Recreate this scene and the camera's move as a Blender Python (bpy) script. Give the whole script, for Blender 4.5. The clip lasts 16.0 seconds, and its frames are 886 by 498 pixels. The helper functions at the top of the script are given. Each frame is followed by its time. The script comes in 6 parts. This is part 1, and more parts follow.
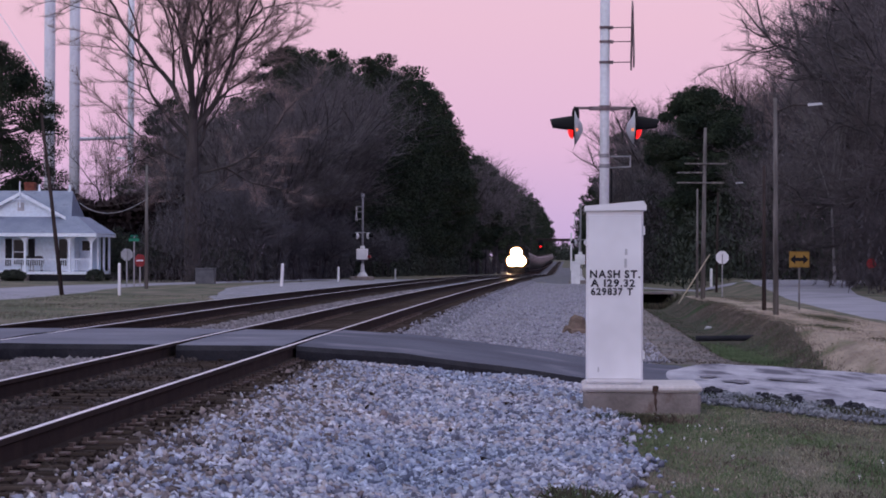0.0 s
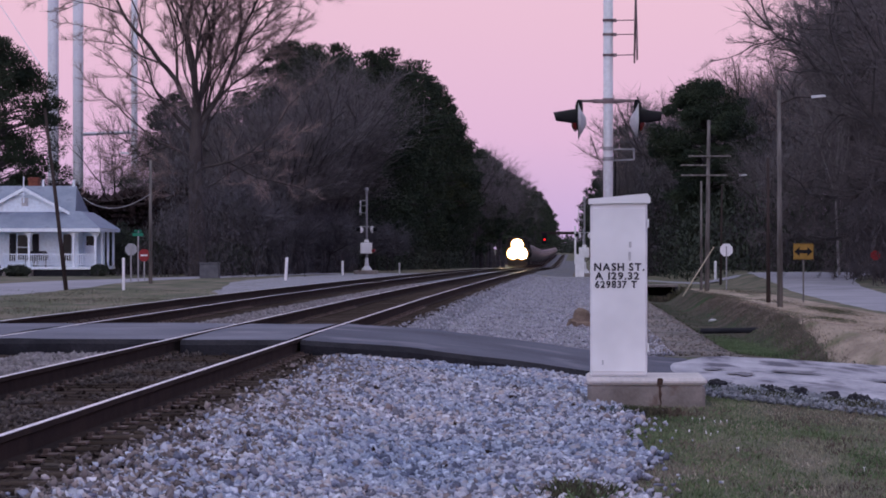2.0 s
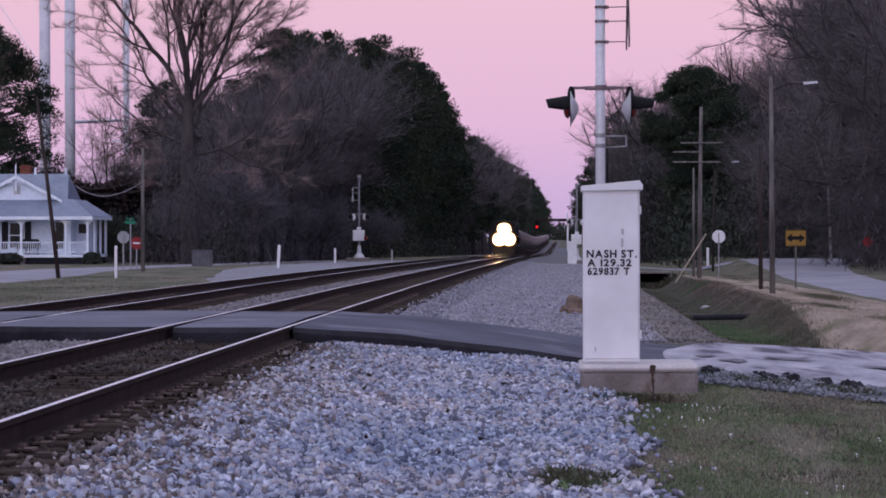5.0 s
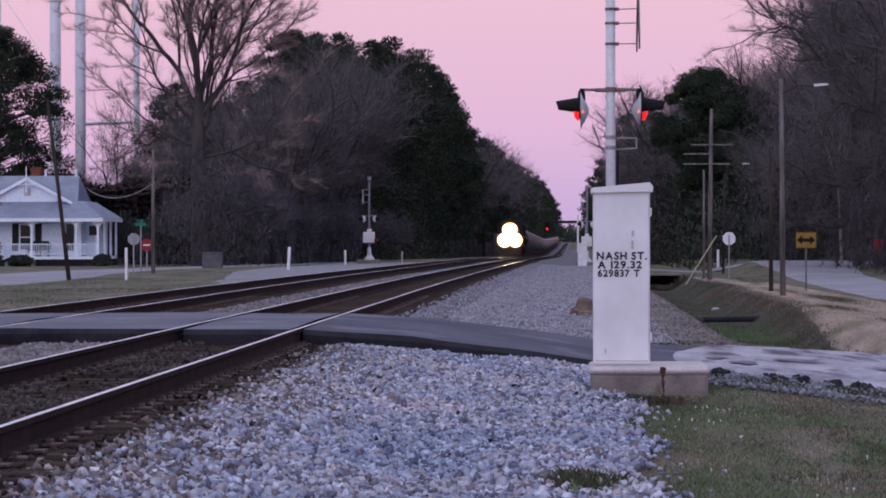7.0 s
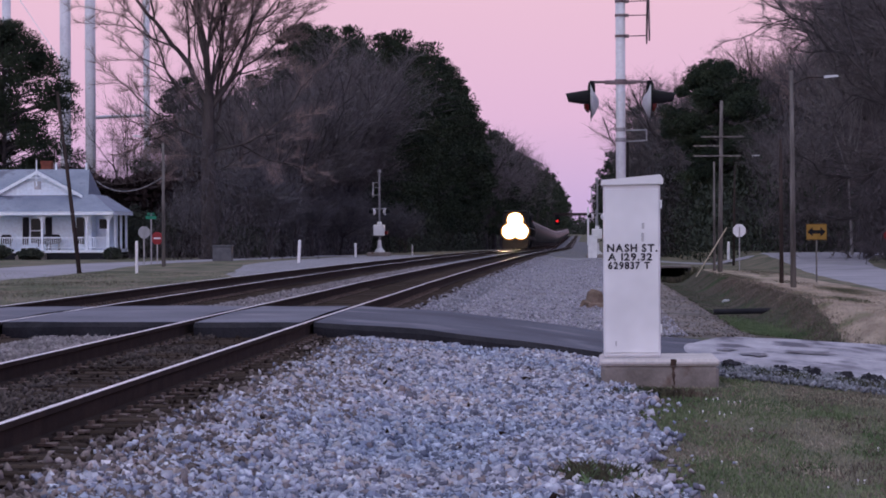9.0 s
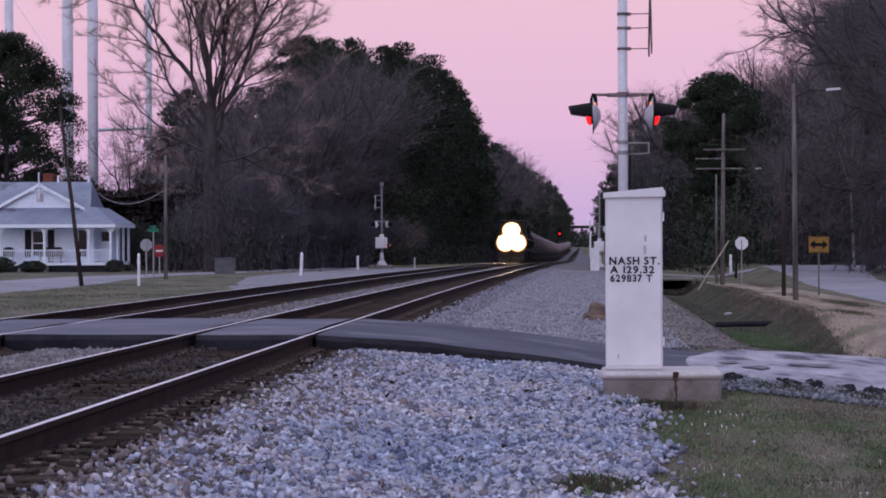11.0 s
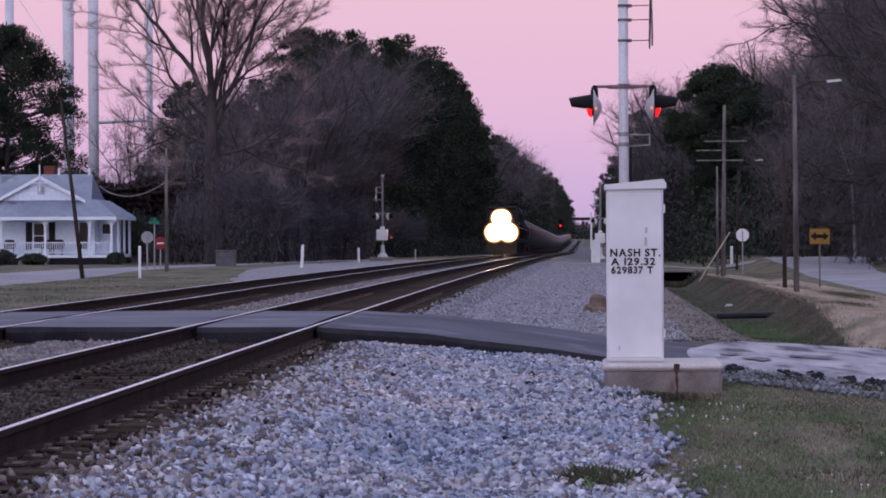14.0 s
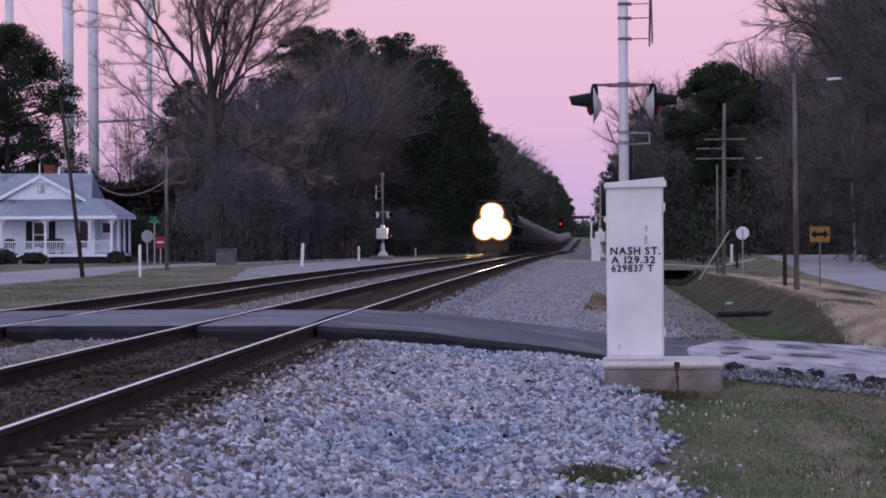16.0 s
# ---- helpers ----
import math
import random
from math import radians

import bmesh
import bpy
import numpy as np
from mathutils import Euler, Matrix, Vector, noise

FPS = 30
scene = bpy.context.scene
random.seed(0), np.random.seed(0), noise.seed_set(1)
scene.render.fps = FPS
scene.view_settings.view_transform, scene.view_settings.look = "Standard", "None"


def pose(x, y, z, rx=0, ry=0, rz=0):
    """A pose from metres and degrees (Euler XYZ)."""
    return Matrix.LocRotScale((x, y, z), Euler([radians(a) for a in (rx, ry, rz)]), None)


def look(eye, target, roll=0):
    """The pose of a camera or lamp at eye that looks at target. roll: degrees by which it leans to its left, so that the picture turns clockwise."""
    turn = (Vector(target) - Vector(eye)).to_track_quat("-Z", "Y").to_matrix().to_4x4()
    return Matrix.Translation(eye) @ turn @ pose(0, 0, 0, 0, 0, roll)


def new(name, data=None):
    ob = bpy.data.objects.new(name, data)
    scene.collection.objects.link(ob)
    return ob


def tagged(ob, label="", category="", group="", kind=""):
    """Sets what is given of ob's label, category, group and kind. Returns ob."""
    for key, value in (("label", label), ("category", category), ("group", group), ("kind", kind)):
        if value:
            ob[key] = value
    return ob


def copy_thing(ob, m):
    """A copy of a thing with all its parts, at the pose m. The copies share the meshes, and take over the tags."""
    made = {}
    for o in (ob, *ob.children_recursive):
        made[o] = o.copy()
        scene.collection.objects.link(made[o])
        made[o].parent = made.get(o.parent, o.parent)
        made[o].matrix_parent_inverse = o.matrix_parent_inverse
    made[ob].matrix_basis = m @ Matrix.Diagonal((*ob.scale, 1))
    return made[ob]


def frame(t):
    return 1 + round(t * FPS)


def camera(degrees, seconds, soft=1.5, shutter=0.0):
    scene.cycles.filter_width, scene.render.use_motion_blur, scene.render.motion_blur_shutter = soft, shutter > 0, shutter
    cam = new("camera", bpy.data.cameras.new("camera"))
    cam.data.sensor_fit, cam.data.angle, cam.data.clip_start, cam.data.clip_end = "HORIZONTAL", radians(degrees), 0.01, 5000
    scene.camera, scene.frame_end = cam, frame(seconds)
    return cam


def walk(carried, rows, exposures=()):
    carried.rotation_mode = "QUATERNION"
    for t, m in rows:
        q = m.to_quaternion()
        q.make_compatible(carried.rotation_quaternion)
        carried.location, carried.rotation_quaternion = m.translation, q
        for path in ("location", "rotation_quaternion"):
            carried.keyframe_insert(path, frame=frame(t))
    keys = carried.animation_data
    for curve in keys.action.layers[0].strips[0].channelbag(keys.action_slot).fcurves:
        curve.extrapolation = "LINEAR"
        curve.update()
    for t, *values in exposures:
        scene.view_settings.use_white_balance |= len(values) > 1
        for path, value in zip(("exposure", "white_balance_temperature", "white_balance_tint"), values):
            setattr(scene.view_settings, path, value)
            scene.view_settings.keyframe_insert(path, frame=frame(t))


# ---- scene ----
# seconds, yaw, pitch, roll of a hand-held long lens that stays in one spot
cam = camera(18.2, 16.0, soft=1.8)
EYE = 1.08   # above the heads of the near rails, which are z = 0
ROWS = [
    (0.0, 2.580, 0.136, -0.244),
    (0.5, 2.607, 0.181, -0.011),
    (1.0, 2.580, -0.024, -0.093),
    (1.5, 2.718, -0.181, -0.155),
    (2.0, 2.664, 0.002, -0.016),
    (2.5, 2.594, 0.061, 0.076),
    (3.0, 2.788, -0.052, -0.017),
    (3.5, 2.927, -0.083, 0.130),
    (4.0, 2.656, -0.289, 0.171),
    (6.5, 2.466, -0.213, 0.082),
    (7.0, 2.718, -0.222, 0.091),
    (7.5, 2.751, -0.152, 0.129),
    (8.0, 2.664, -0.327, 0.255),
    (8.5, 2.625, -0.552, 0.298),
    (9.0, 2.930, -0.375, 0.220),
    (11.5, 2.976, -0.110, 0.204),
    (12.0, 2.775, -0.195, 0.339),
    (12.5, 2.857, -0.305, 0.363),
    (13.0, 2.828, -0.412, 0.181),
    (13.5, 2.876, -0.266, 0.211),
    (14.0, 2.994, -0.277, 0.266),
    (14.5, 3.134, -0.433, 0.210),
    (15.0, 3.308, -0.431, 0.201),
    (15.5, 3.227, -0.444, 0.381),
    (16.0, 2.996, -0.308, 0.343),
]
walk(cam, [(t, pose(0, 0, EYE, 90 + p, r, w)) for t, w, p, r in ROWS], exposures=[(0, 0.0), (16, 0.0)])

# ---- dusk sky: pink band over the horizon, pale blue overhead, sun already down behind the camera ----
world = bpy.data.worlds.new("world")
scene.world = world
world.use_nodes = True
wn, wl = world.node_tree.nodes, world.node_tree.links
wn.clear()
tc = wn.new("ShaderNodeTexCoord")
sep = wn.new("ShaderNodeSeparateXYZ")
ramp = wn.new("ShaderNodeValToRGB")
for pos, col in ((0.0, (0.56, 0.41, 0.68)), (0.012, (0.60, 0.43, 0.70)), (0.04, (0.74, 0.475, 0.70)), (0.085, (0.80, 0.51, 0.67)), (0.15, (0.80, 0.53, 0.69)), (0.25, (0.64, 0.49, 0.70)), (0.45, (0.26, 0.32, 0.83)), (1.0, (0.175, 0.285, 0.92))):
    e = ramp.color_ramp.elements.new(pos)
    e.color = (*col, 1)
ramp.color_ramp.elements.remove(ramp.color_ramp.elements[0])
ramp.color_ramp.elements.remove(ramp.color_ramp.elements[-1])
sky = wn.new("ShaderNodeTexSky")
sky.sky_type, sky.sun_disc, sky.sun_elevation, sky.sun_rotation = "NISHITA", False, radians(1.0), radians(190)
mixs = wn.new("ShaderNodeMix")
mixs.data_type, mixs.blend_type = "RGBA", "ADD"
mixs.inputs[0].default_value = 0.02
bg = wn.new("ShaderNodeBackground")
bg.inputs[1].default_value = 1.0
wo = wn.new("ShaderNodeOutputWorld")
wl.new(tc.outputs["Generated"], sep.inputs[0])
wl.new(sep.outputs[2], ramp.inputs[0])
wl.new(ramp.outputs[0], mixs.inputs[6])
wl.new(sky.outputs[0], mixs.inputs[7])
wl.new(mixs.outputs[2], bg.inputs[0])
wl.new(bg.outputs[0], wo.inputs[0])
# wide lamp added behind the camera to lift upright faces; the sun is down
dusk_fill = new("dusk_fill", bpy.data.lights.new("dusk_fill", "SUN"))
dusk_fill.data.energy, dusk_fill.data.angle, dusk_fill.data.color = 0.9, radians(50), (0.85, 0.88, 1.0)
dusk_fill.matrix_world = look((-25, -60, 16), (0, 0, 0))

# ---- materials ----
def material(name, a, b, scale=3.0, rough=0.8, metal=0.0, bump=0.2, fine=40.0, stain=None, stain_scale=0.6, stain_cut=0.58, vary=0.0, spec=0.12, glow=None, stretch=(1, 1, 1), islands=0.0, tints=None):
    m = bpy.data.materials.new(name)
    m.use_nodes = True
    n, l = m.node_tree.nodes, m.node_tree.links
    p = n["Principled BSDF"]
    t = n.new("ShaderNodeTexCoord")
    mp = n.new("ShaderNodeMapping")
    mp.inputs["Scale"].default_value = stretch
    l.new(t.outputs["Object"], mp.inputs[0])
    big, small = n.new("ShaderNodeTexNoise"), n.new("ShaderNodeTexNoise")
    big.inputs["Scale"].default_value, small.inputs["Scale"].default_value = scale, fine
    big.inputs["Detail"].default_value = 6
    for x in (big, small):
        l.new(mp.outputs[0], x.inputs["Vector"])
    mx = n.new("ShaderNodeMix")
    mx.data_type = "RGBA"
    mx.inputs[6].default_value, mx.inputs[7].default_value = (*a, 1), (*b, 1)
    r = n.new("ShaderNodeValToRGB")
    r.color_ramp.elements[0].position, r.color_ramp.elements[1].position = 0.35, 0.68
    l.new(big.outputs[0], r.inputs[0])
    l.new(r.outputs[0], mx.inputs[0])
    col = mx.outputs[2]
    fm = n.new("ShaderNodeMix")
    fm.data_type, fm.blend_type = "RGBA", "MULTIPLY"
    fm.inputs[0].default_value = 0.35
    l.new(col, fm.inputs[6])
    l.new(small.outputs[0], fm.inputs[7])
    bc = n.new("ShaderNodeMix")
    bc.data_type, bc.blend_type = "RGBA", "MULTIPLY"
    bc.inputs[0].default_value, bc.inputs[7].default_value = 1.0, (1.18, 1.18, 1.18, 1)
    l.new(fm.outputs[2], bc.inputs[6])
    col = bc.outputs[2]
    if stain:
        s = n.new("ShaderNodeTexNoise")
        s.inputs["Scale"].default_value, s.inputs["Detail"].default_value = stain_scale, 8
        l.new(mp.outputs[0], s.inputs["Vector"])
        sr = n.new("ShaderNodeValToRGB")
        sr.color_ramp.elements[0].position, sr.color_ramp.elements[1].position = stain_cut, stain_cut + 0.12
        l.new(s.outputs[0], sr.inputs[0])
        sm = n.new("ShaderNodeMix")
        sm.data_type = "RGBA"
        sm.inputs[7].default_value = (*stain, 1)
        l.new(sr.outputs[0], sm.inputs[0])
        l.new(col, sm.inputs[6])
        col = sm.outputs[2]
    if vary or islands:
        hs = n.new("ShaderNodeHueSaturation")
        mr = n.new("ShaderNodeMapRange")
        k = vary or islands
        mr.inputs[3].default_value, mr.inputs[4].default_value = 1 - k, 1 + k
        if vary:
            l.new(n.new("ShaderNodeObjectInfo").outputs["Random"], mr.inputs[0])
        else:
            l.new(n.new("ShaderNodeNewGeometry").outputs["Random Per Island"], mr.inputs[0])
        l.new(mr.outputs[0], hs.inputs["Value"])
        l.new(col, hs.inputs["Color"])
        col = hs.outputs[0]
    if tints:
        tr = n.new("ShaderNodeValToRGB")
        tr.color_ramp.interpolation = "CONSTANT"
        for k, (pos, c) in enumerate(tints):
            e = tr.color_ramp.elements[k] if k < 2 else tr.color_ramp.elements.new(pos)
            e.position, e.color = pos, (*c, 1)
        l.new(n.new("ShaderNodeNewGeometry").outputs["Random Per Island"], tr.inputs[0])
        tm = n.new("ShaderNodeMix")
        tm.data_type, tm.blend_type = "RGBA", "MULTIPLY"
        tm.inputs[0].default_value = 1.0
        l.new(col, tm.inputs[6])
        l.new(tr.outputs[0], tm.inputs[7])
        col = tm.outputs[2]
    l.new(col, p.inputs["Base Color"])
    p.inputs["Roughness"].default_value, p.inputs["Metallic"].default_value = rough, metal
    p.inputs["Specular IOR Level"].default_value = spec
    if bump:
        bp = n.new("ShaderNodeBump")
        bp.inputs["Strength"].default_value, bp.inputs["Distance"].default_value = bump, 0.02
        l.new(small.outputs[0], bp.inputs["Height"])
        l.new(bp.outputs[0], p.inputs["Normal"])
    if glow:
        p.inputs["Emission Color"].default_value, p.inputs["Emission Strength"].default_value = (*glow[:3], 1), glow[3]
    return m


GRASS = material("winter grass", (0.095, 0.103, 0.070), (0.195, 0.165, 0.13), 0.9, 0.95, fine=9, bump=0.6, stain=(0.068, 0.078, 0.048), stain_scale=0.5, stain_cut=0.5, stretch=(1, 0.4, 1))
TAN = material("dry grass", (0.23, 0.187, 0.15), (0.40, 0.328, 0.26), 1.6, 0.95, fine=9, bump=0.6, stain=(0.14, 0.14, 0.08), stain_scale=0.9, stain_cut=0.56, stretch=(1, 0.22, 1))
DITCH = material("ditch weeds", (0.035, 0.042, 0.024), (0.10, 0.08, 0.064), 0.6, 0.95, fine=7, bump=0.7, stain=(0.035, 0.058, 0.022), stain_scale=0.4, stain_cut=0.54)
GRAVEL = material("blue-grey track ballast", (0.08, 0.083, 0.10), (0.23, 0.23, 0.27), 9, 0.95, fine=26, bump=0.9, stain=(0.14, 0.12, 0.12), stain_scale=0.7)
SHOULDER = material("fine pale ballast", (0.185, 0.185, 0.215), (0.335, 0.327, 0.365), 5, 0.95, fine=22, bump=0.8, stain=(0.19, 0.17, 0.17), stain_scale=0.5)
FINESTONE = material("fine mauve-grey ballast", (0.25, 0.248, 0.295), (0.41, 0.402, 0.46), 2.0, 0.92, fine=40, bump=0.2, islands=0.3)
STONE = material("crushed blue-grey granite", (0.305, 0.348, 0.44), (0.46, 0.445, 0.485), 0.55, 0.9, fine=50, bump=0.25, tints=((0.0, (0.38, 0.38, 0.44)), (0.20, (0.72, 0.75, 0.88)), (0.38, (1.0, 1.0, 1.06)), (0.62, (1.25, 1.25, 1.30)), (0.78, (1.12, 0.98, 0.90)), (0.89, (1.65, 1.65, 1.68)), (0.96, (0.55, 0.45, 0.42))))
DIRT = material("oily brown tie bed", (0.018, 0.013, 0.012), (0.045, 0.033, 0.029), 2.5, 0.95, fine=22, bump=0.9, stain=(0.085, 0.07, 0.064), stain_scale=1.5, spec=0.03)
BANK = material("dusty gravel bank", (0.14, 0.132, 0.134), (0.245, 0.212, 0.192), 1.2, 0.95, fine=16, bump=0.7, stain=(0.11, 0.10, 0.09), stain_scale=0.8, stain_cut=0.52)
WORNASPHALT = material("dusty worn asphalt", (0.10, 0.105, 0.14), (0.17, 0.175, 0.22), 1.3, 0.8, fine=45, bump=0.6, stain=(0.20, 0.195, 0.235), stain_scale=2.2, stain_cut=0.56, stretch=(0.35, 0.35, 1), spec=0.2)
ASPHALT = material("dark patched asphalt", (0.058, 0.063, 0.09), (0.105, 0.11, 0.147), 1.3, 0.8, fine=45, bump=0.6, stain=(0.16, 0.16, 0.20), stain_scale=2.2, stain_cut=0.56, stretch=(0.35, 0.35, 1), spec=0.2)
TARPATCH = material("worn tar patch", (0.12, 0.115, 0.14), (0.23, 0.22, 0.26), 5, 0.85, fine=30, bump=0.5, stretch=(1, 0.3, 1))
EDGE = material("near-black asphalt edge", (0.018, 0.018, 0.024), (0.035, 0.034, 0.042), 3, 0.8, fine=30, bump=0.6)
OLDROAD = material("worn pale asphalt", (0.28, 0.275, 0.325), (0.47, 0.455, 0.515), 3.0, 0.9, fine=25, bump=0.5, stain=(0.11, 0.105, 0.135), stain_scale=2.2, stain_cut=0.52, stretch=(0.8, 0.22, 1))
STREET = material("pale gritty asphalt", (0.25, 0.245, 0.285), (0.33, 0.32, 0.365), 0.35, 0.9, fine=12, bump=0.3, stain=(0.22, 0.215, 0.25), stain_scale=0.25, stain_cut=0.58)
RAILTOP = material("polished rail head", (0.90, 0.88, 0.88), (0.98, 0.96, 0.955), 2, 0.48, 1.0, bump=0.03)
RAILTOP.node_tree.nodes["Principled BSDF"].inputs["Coat Weight"].default_value = 0.25
RAILTOP.node_tree.nodes["Principled BSDF"].inputs["Coat Roughness"].default_value = 0.04
RAILSIDE = material("rusty rail web", (0.018, 0.013, 0.012), (0.036, 0.025, 0.021), 3, 0.9, 0.0, fine=40, spec=0.1)
TIE = material("creosoted tie wood", (0.030, 0.022, 0.019), (0.072, 0.055, 0.047), 3, 0.9, fine=30, bump=0.8, vary=0.35, stretch=(0.2, 2, 1), spec=0.03)
BROWNSTONE = material("rusty brown ballast", (0.115, 0.096, 0.098), (0.29, 0.245, 0.243), 3, 0.95, fine=40, bump=0.3, islands=0.5)
STEEL = material("rusted track steel", (0.09, 0.065, 0.057), (0.19, 0.145, 0.13), 8, 0.7, 0.3)
WHITE = material("white enamel paint", (0.75, 0.76, 0.785), (0.80, 0.805, 0.83), 0.8, 0.45, fine=2.5, bump=0.03, stain=(0.66, 0.62, 0.60), stain_scale=1.6, stain_cut=0.70, spec=0.3)
CONCRETE = material("rust-streaked concrete", (0.17, 0.15, 0.14), (0.28, 0.25, 0.235), 2.5, 0.9, fine=30, bump=0.4, stain=(0.10, 0.055, 0.038), stain_scale=3.0, stain_cut=0.58)
PADTOP = material("pale lip concrete and tank sheen", (0.52, 0.49, 0.49), (0.62, 0.58, 0.58), 3, 0.85, fine=30)
ALU = material("aluminium mast", (0.60, 0.61, 0.64), (0.70, 0.71, 0.74), 2, 0.5, 0.1, fine=20, bump=0.05)
BLACK = material("black enamel", (0.006, 0.006, 0.008), (0.012, 0.012, 0.014), 4, 0.6, fine=30, bump=0.05)
INK = material("black stencil paint", (0.02, 0.02, 0.028), (0.035, 0.035, 0.045), 20, 0.7, fine=60, bump=0)
GREYDISC = material("weathered grey sheet", (0.42, 0.43, 0.46), (0.55, 0.55, 0.57), 4, 0.6, 0.2, fine=30, bump=0.05)
REDDARK = material("unlit red lens", (0.09, 0.006, 0.008), (0.12, 0.01, 0.01), 6, 0.2, spec=0.5, bump=0)
REDLIT = material("lit red lens", (0.7, 0.02, 0.015), (0.8, 0.03, 0.02), 6, 0.3, bump=0, glow=(1.0, 0.015, 0.02, 1.1))
AMBER = material("lit side peephole", (0.9, 0.3, 0.1), (1.0, 0.35, 0.1), 6, 0.3, bump=0, glow=(1.0, 0.2, 0.05, 1.6))
POLE = material("weathered utility pole", (0.080, 0.074, 0.071), (0.21, 0.198, 0.19), 2, 0.95, fine=12, bump=0.5, stretch=(3, 3, 0.3))
DARKPOLE = material("tarred pole", (0.032, 0.025, 0.024), (0.062, 0.047, 0.045), 2, 0.95, fine=12, bump=0.5, stretch=(3, 3, 0.3))
OAKBARK = material("brown oak bark", (0.046, 0.040, 0.041), (0.086, 0.075, 0.074), 2, 0.95, fine=14, bump=0.6, stretch=(1, 1, 0.3), spec=0.1)
BARK = material("grey bark", (0.040, 0.036, 0.040), (0.075, 0.067, 0.072), 2, 0.95, fine=14, bump=0.6, spec=0.1)
PALEBARK = material("pale smooth bark", (0.17, 0.16, 0.165), (0.27, 0.255, 0.26), 2, 0.9, fine=14, bump=0.3, spec=0.1)
TWIG = material("bare twigs", (0.118, 0.107, 0.113), (0.168, 0.152, 0.158), 1, 0.95, fine=5, bump=0, vary=0.25, spec=0.1)
ARMRUST = material("dull brown-grey fittings", (0.15, 0.11, 0.12), (0.24, 0.19, 0.20), 6, 0.7, 0.2, fine=30)
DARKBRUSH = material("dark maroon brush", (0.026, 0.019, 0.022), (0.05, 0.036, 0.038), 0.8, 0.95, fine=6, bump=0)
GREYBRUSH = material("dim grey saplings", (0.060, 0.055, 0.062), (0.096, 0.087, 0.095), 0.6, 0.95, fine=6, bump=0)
BUDS = material("budding twigs", (0.23, 0.175, 0.172), (0.32, 0.245, 0.235), 1, 0.95, fine=5, bump=0)
NEEDLE = material("pine needles", (0.020, 0.030, 0.022), (0.045, 0.058, 0.036), 0.5, 0.9, fine=4, bump=0, vary=0.25)
BRUSHWOOD = material("dead brushwood", (0.104, 0.100, 0.113), (0.16, 0.152, 0.167), 0.6, 0.95, fine=6, bump=0)
BOXGREY = material("grey utility paint", (0.085, 0.088, 0.10), (0.125, 0.128, 0.142), 3, 0.6, fine=20, bump=0.05)
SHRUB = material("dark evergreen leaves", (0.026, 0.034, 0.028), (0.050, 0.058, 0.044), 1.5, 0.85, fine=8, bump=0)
TRIM = material("white trim paint", (0.76, 0.84, 0.93), (0.82, 0.89, 0.96), 0.8, 0.6, fine=6, bump=0.05)
CLAP = material("cool white clapboard", (0.72, 0.83, 0.93), (0.79, 0.88, 0.96), 0.8, 0.7, fine=6, bump=0.1)
ROOF = material("grey-blue metal roof", (0.22, 0.255, 0.345), (0.30, 0.34, 0.44), 0.8, 0.5, 0.2, fine=8, bump=0.1, stain=(0.15, 0.16, 0.22), stain_scale=0.8)
BRICK = material("old red brick", (0.17, 0.06, 0.045), (0.26, 0.10, 0.07), 6, 0.9, fine=30)
GLASS = material("dark window glass", (0.012, 0.013, 0.016), (0.02, 0.021, 0.024), 1, 0.15, spec=0.12, bump=0)
SHUTTER = material("black shutter", (0.012, 0.013, 0.018), (0.02, 0.02, 0.026), 5, 0.6)
SIGNRED = material("red sign sheeting", (0.20, 0.025, 0.03), (0.26, 0.035, 0.04), 4, 0.5, bump=0)
SIGNGREEN = material("green sign sheeting", (0.02, 0.16, 0.10), (0.03, 0.20, 0.13), 4, 0.5, bump=0)
SIGNYELLOW = material("amber sign sheeting", (0.22, 0.13, 0.03), (0.27, 0.16, 0.04), 4, 0.5, bump=0)
SIGNWHITE = material("white sign sheeting", (0.66, 0.66, 0.70), (0.74, 0.74, 0.77), 4, 0.5, bump=0)
BACKGREY = material("dull sign back", (0.26, 0.27, 0.29), (0.33, 0.34, 0.36), 4, 0.6, 0.2, bump=0)
GALV = material("galvanised post", (0.24, 0.24, 0.26), (0.34, 0.34, 0.36), 5, 0.55, 0.5)
YELLOWPIPE = material("faded yellow guy guard", (0.36, 0.32, 0.24), (0.48, 0.43, 0.33), 3, 0.8)
TANK = material("black tank car paint", (0.010, 0.010, 0.011), (0.018, 0.017, 0.018), 0.7, 0.42, fine=8, bump=0.03, vary=0.2, spec=0.45)
LOCO = material("dark locomotive paint", (0.020, 0.020, 0.023), (0.034, 0.033, 0.036), 0.8, 0.6, fine=8, bump=0.05, spec=0.15)
# nose lightened so that the headlamps' glare fills the front between them
PALENOSE = material("grey nose lightened for lamp glare", (0.13, 0.13, 0.135), (0.17, 0.165, 0.17), 0.8, 0.5, fine=8, bump=0.05, spec=0.2)
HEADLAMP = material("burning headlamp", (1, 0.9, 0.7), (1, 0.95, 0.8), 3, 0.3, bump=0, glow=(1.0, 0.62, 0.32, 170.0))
# glare round the headlamps, put into two dimly glowing rings
INNERHALO = material("inner lamp halo", (0.03, 0.02, 0.01), (0.04, 0.03, 0.02), 3, 0.6, bump=0, glow=(1.0, 0.66, 0.27, 1.5))
OUTERHALO = material("outer amber lamp halo", (0.03, 0.02, 0.01), (0.04, 0.03, 0.02), 3, 0.6, bump=0, glow=(1.0, 0.36, 0.09, 0.45))
STRAW = material("straw tufts", (0.26, 0.20, 0.145), (0.38, 0.30, 0.23), 1, 0.9, fine=4, bump=0, islands=0.35)
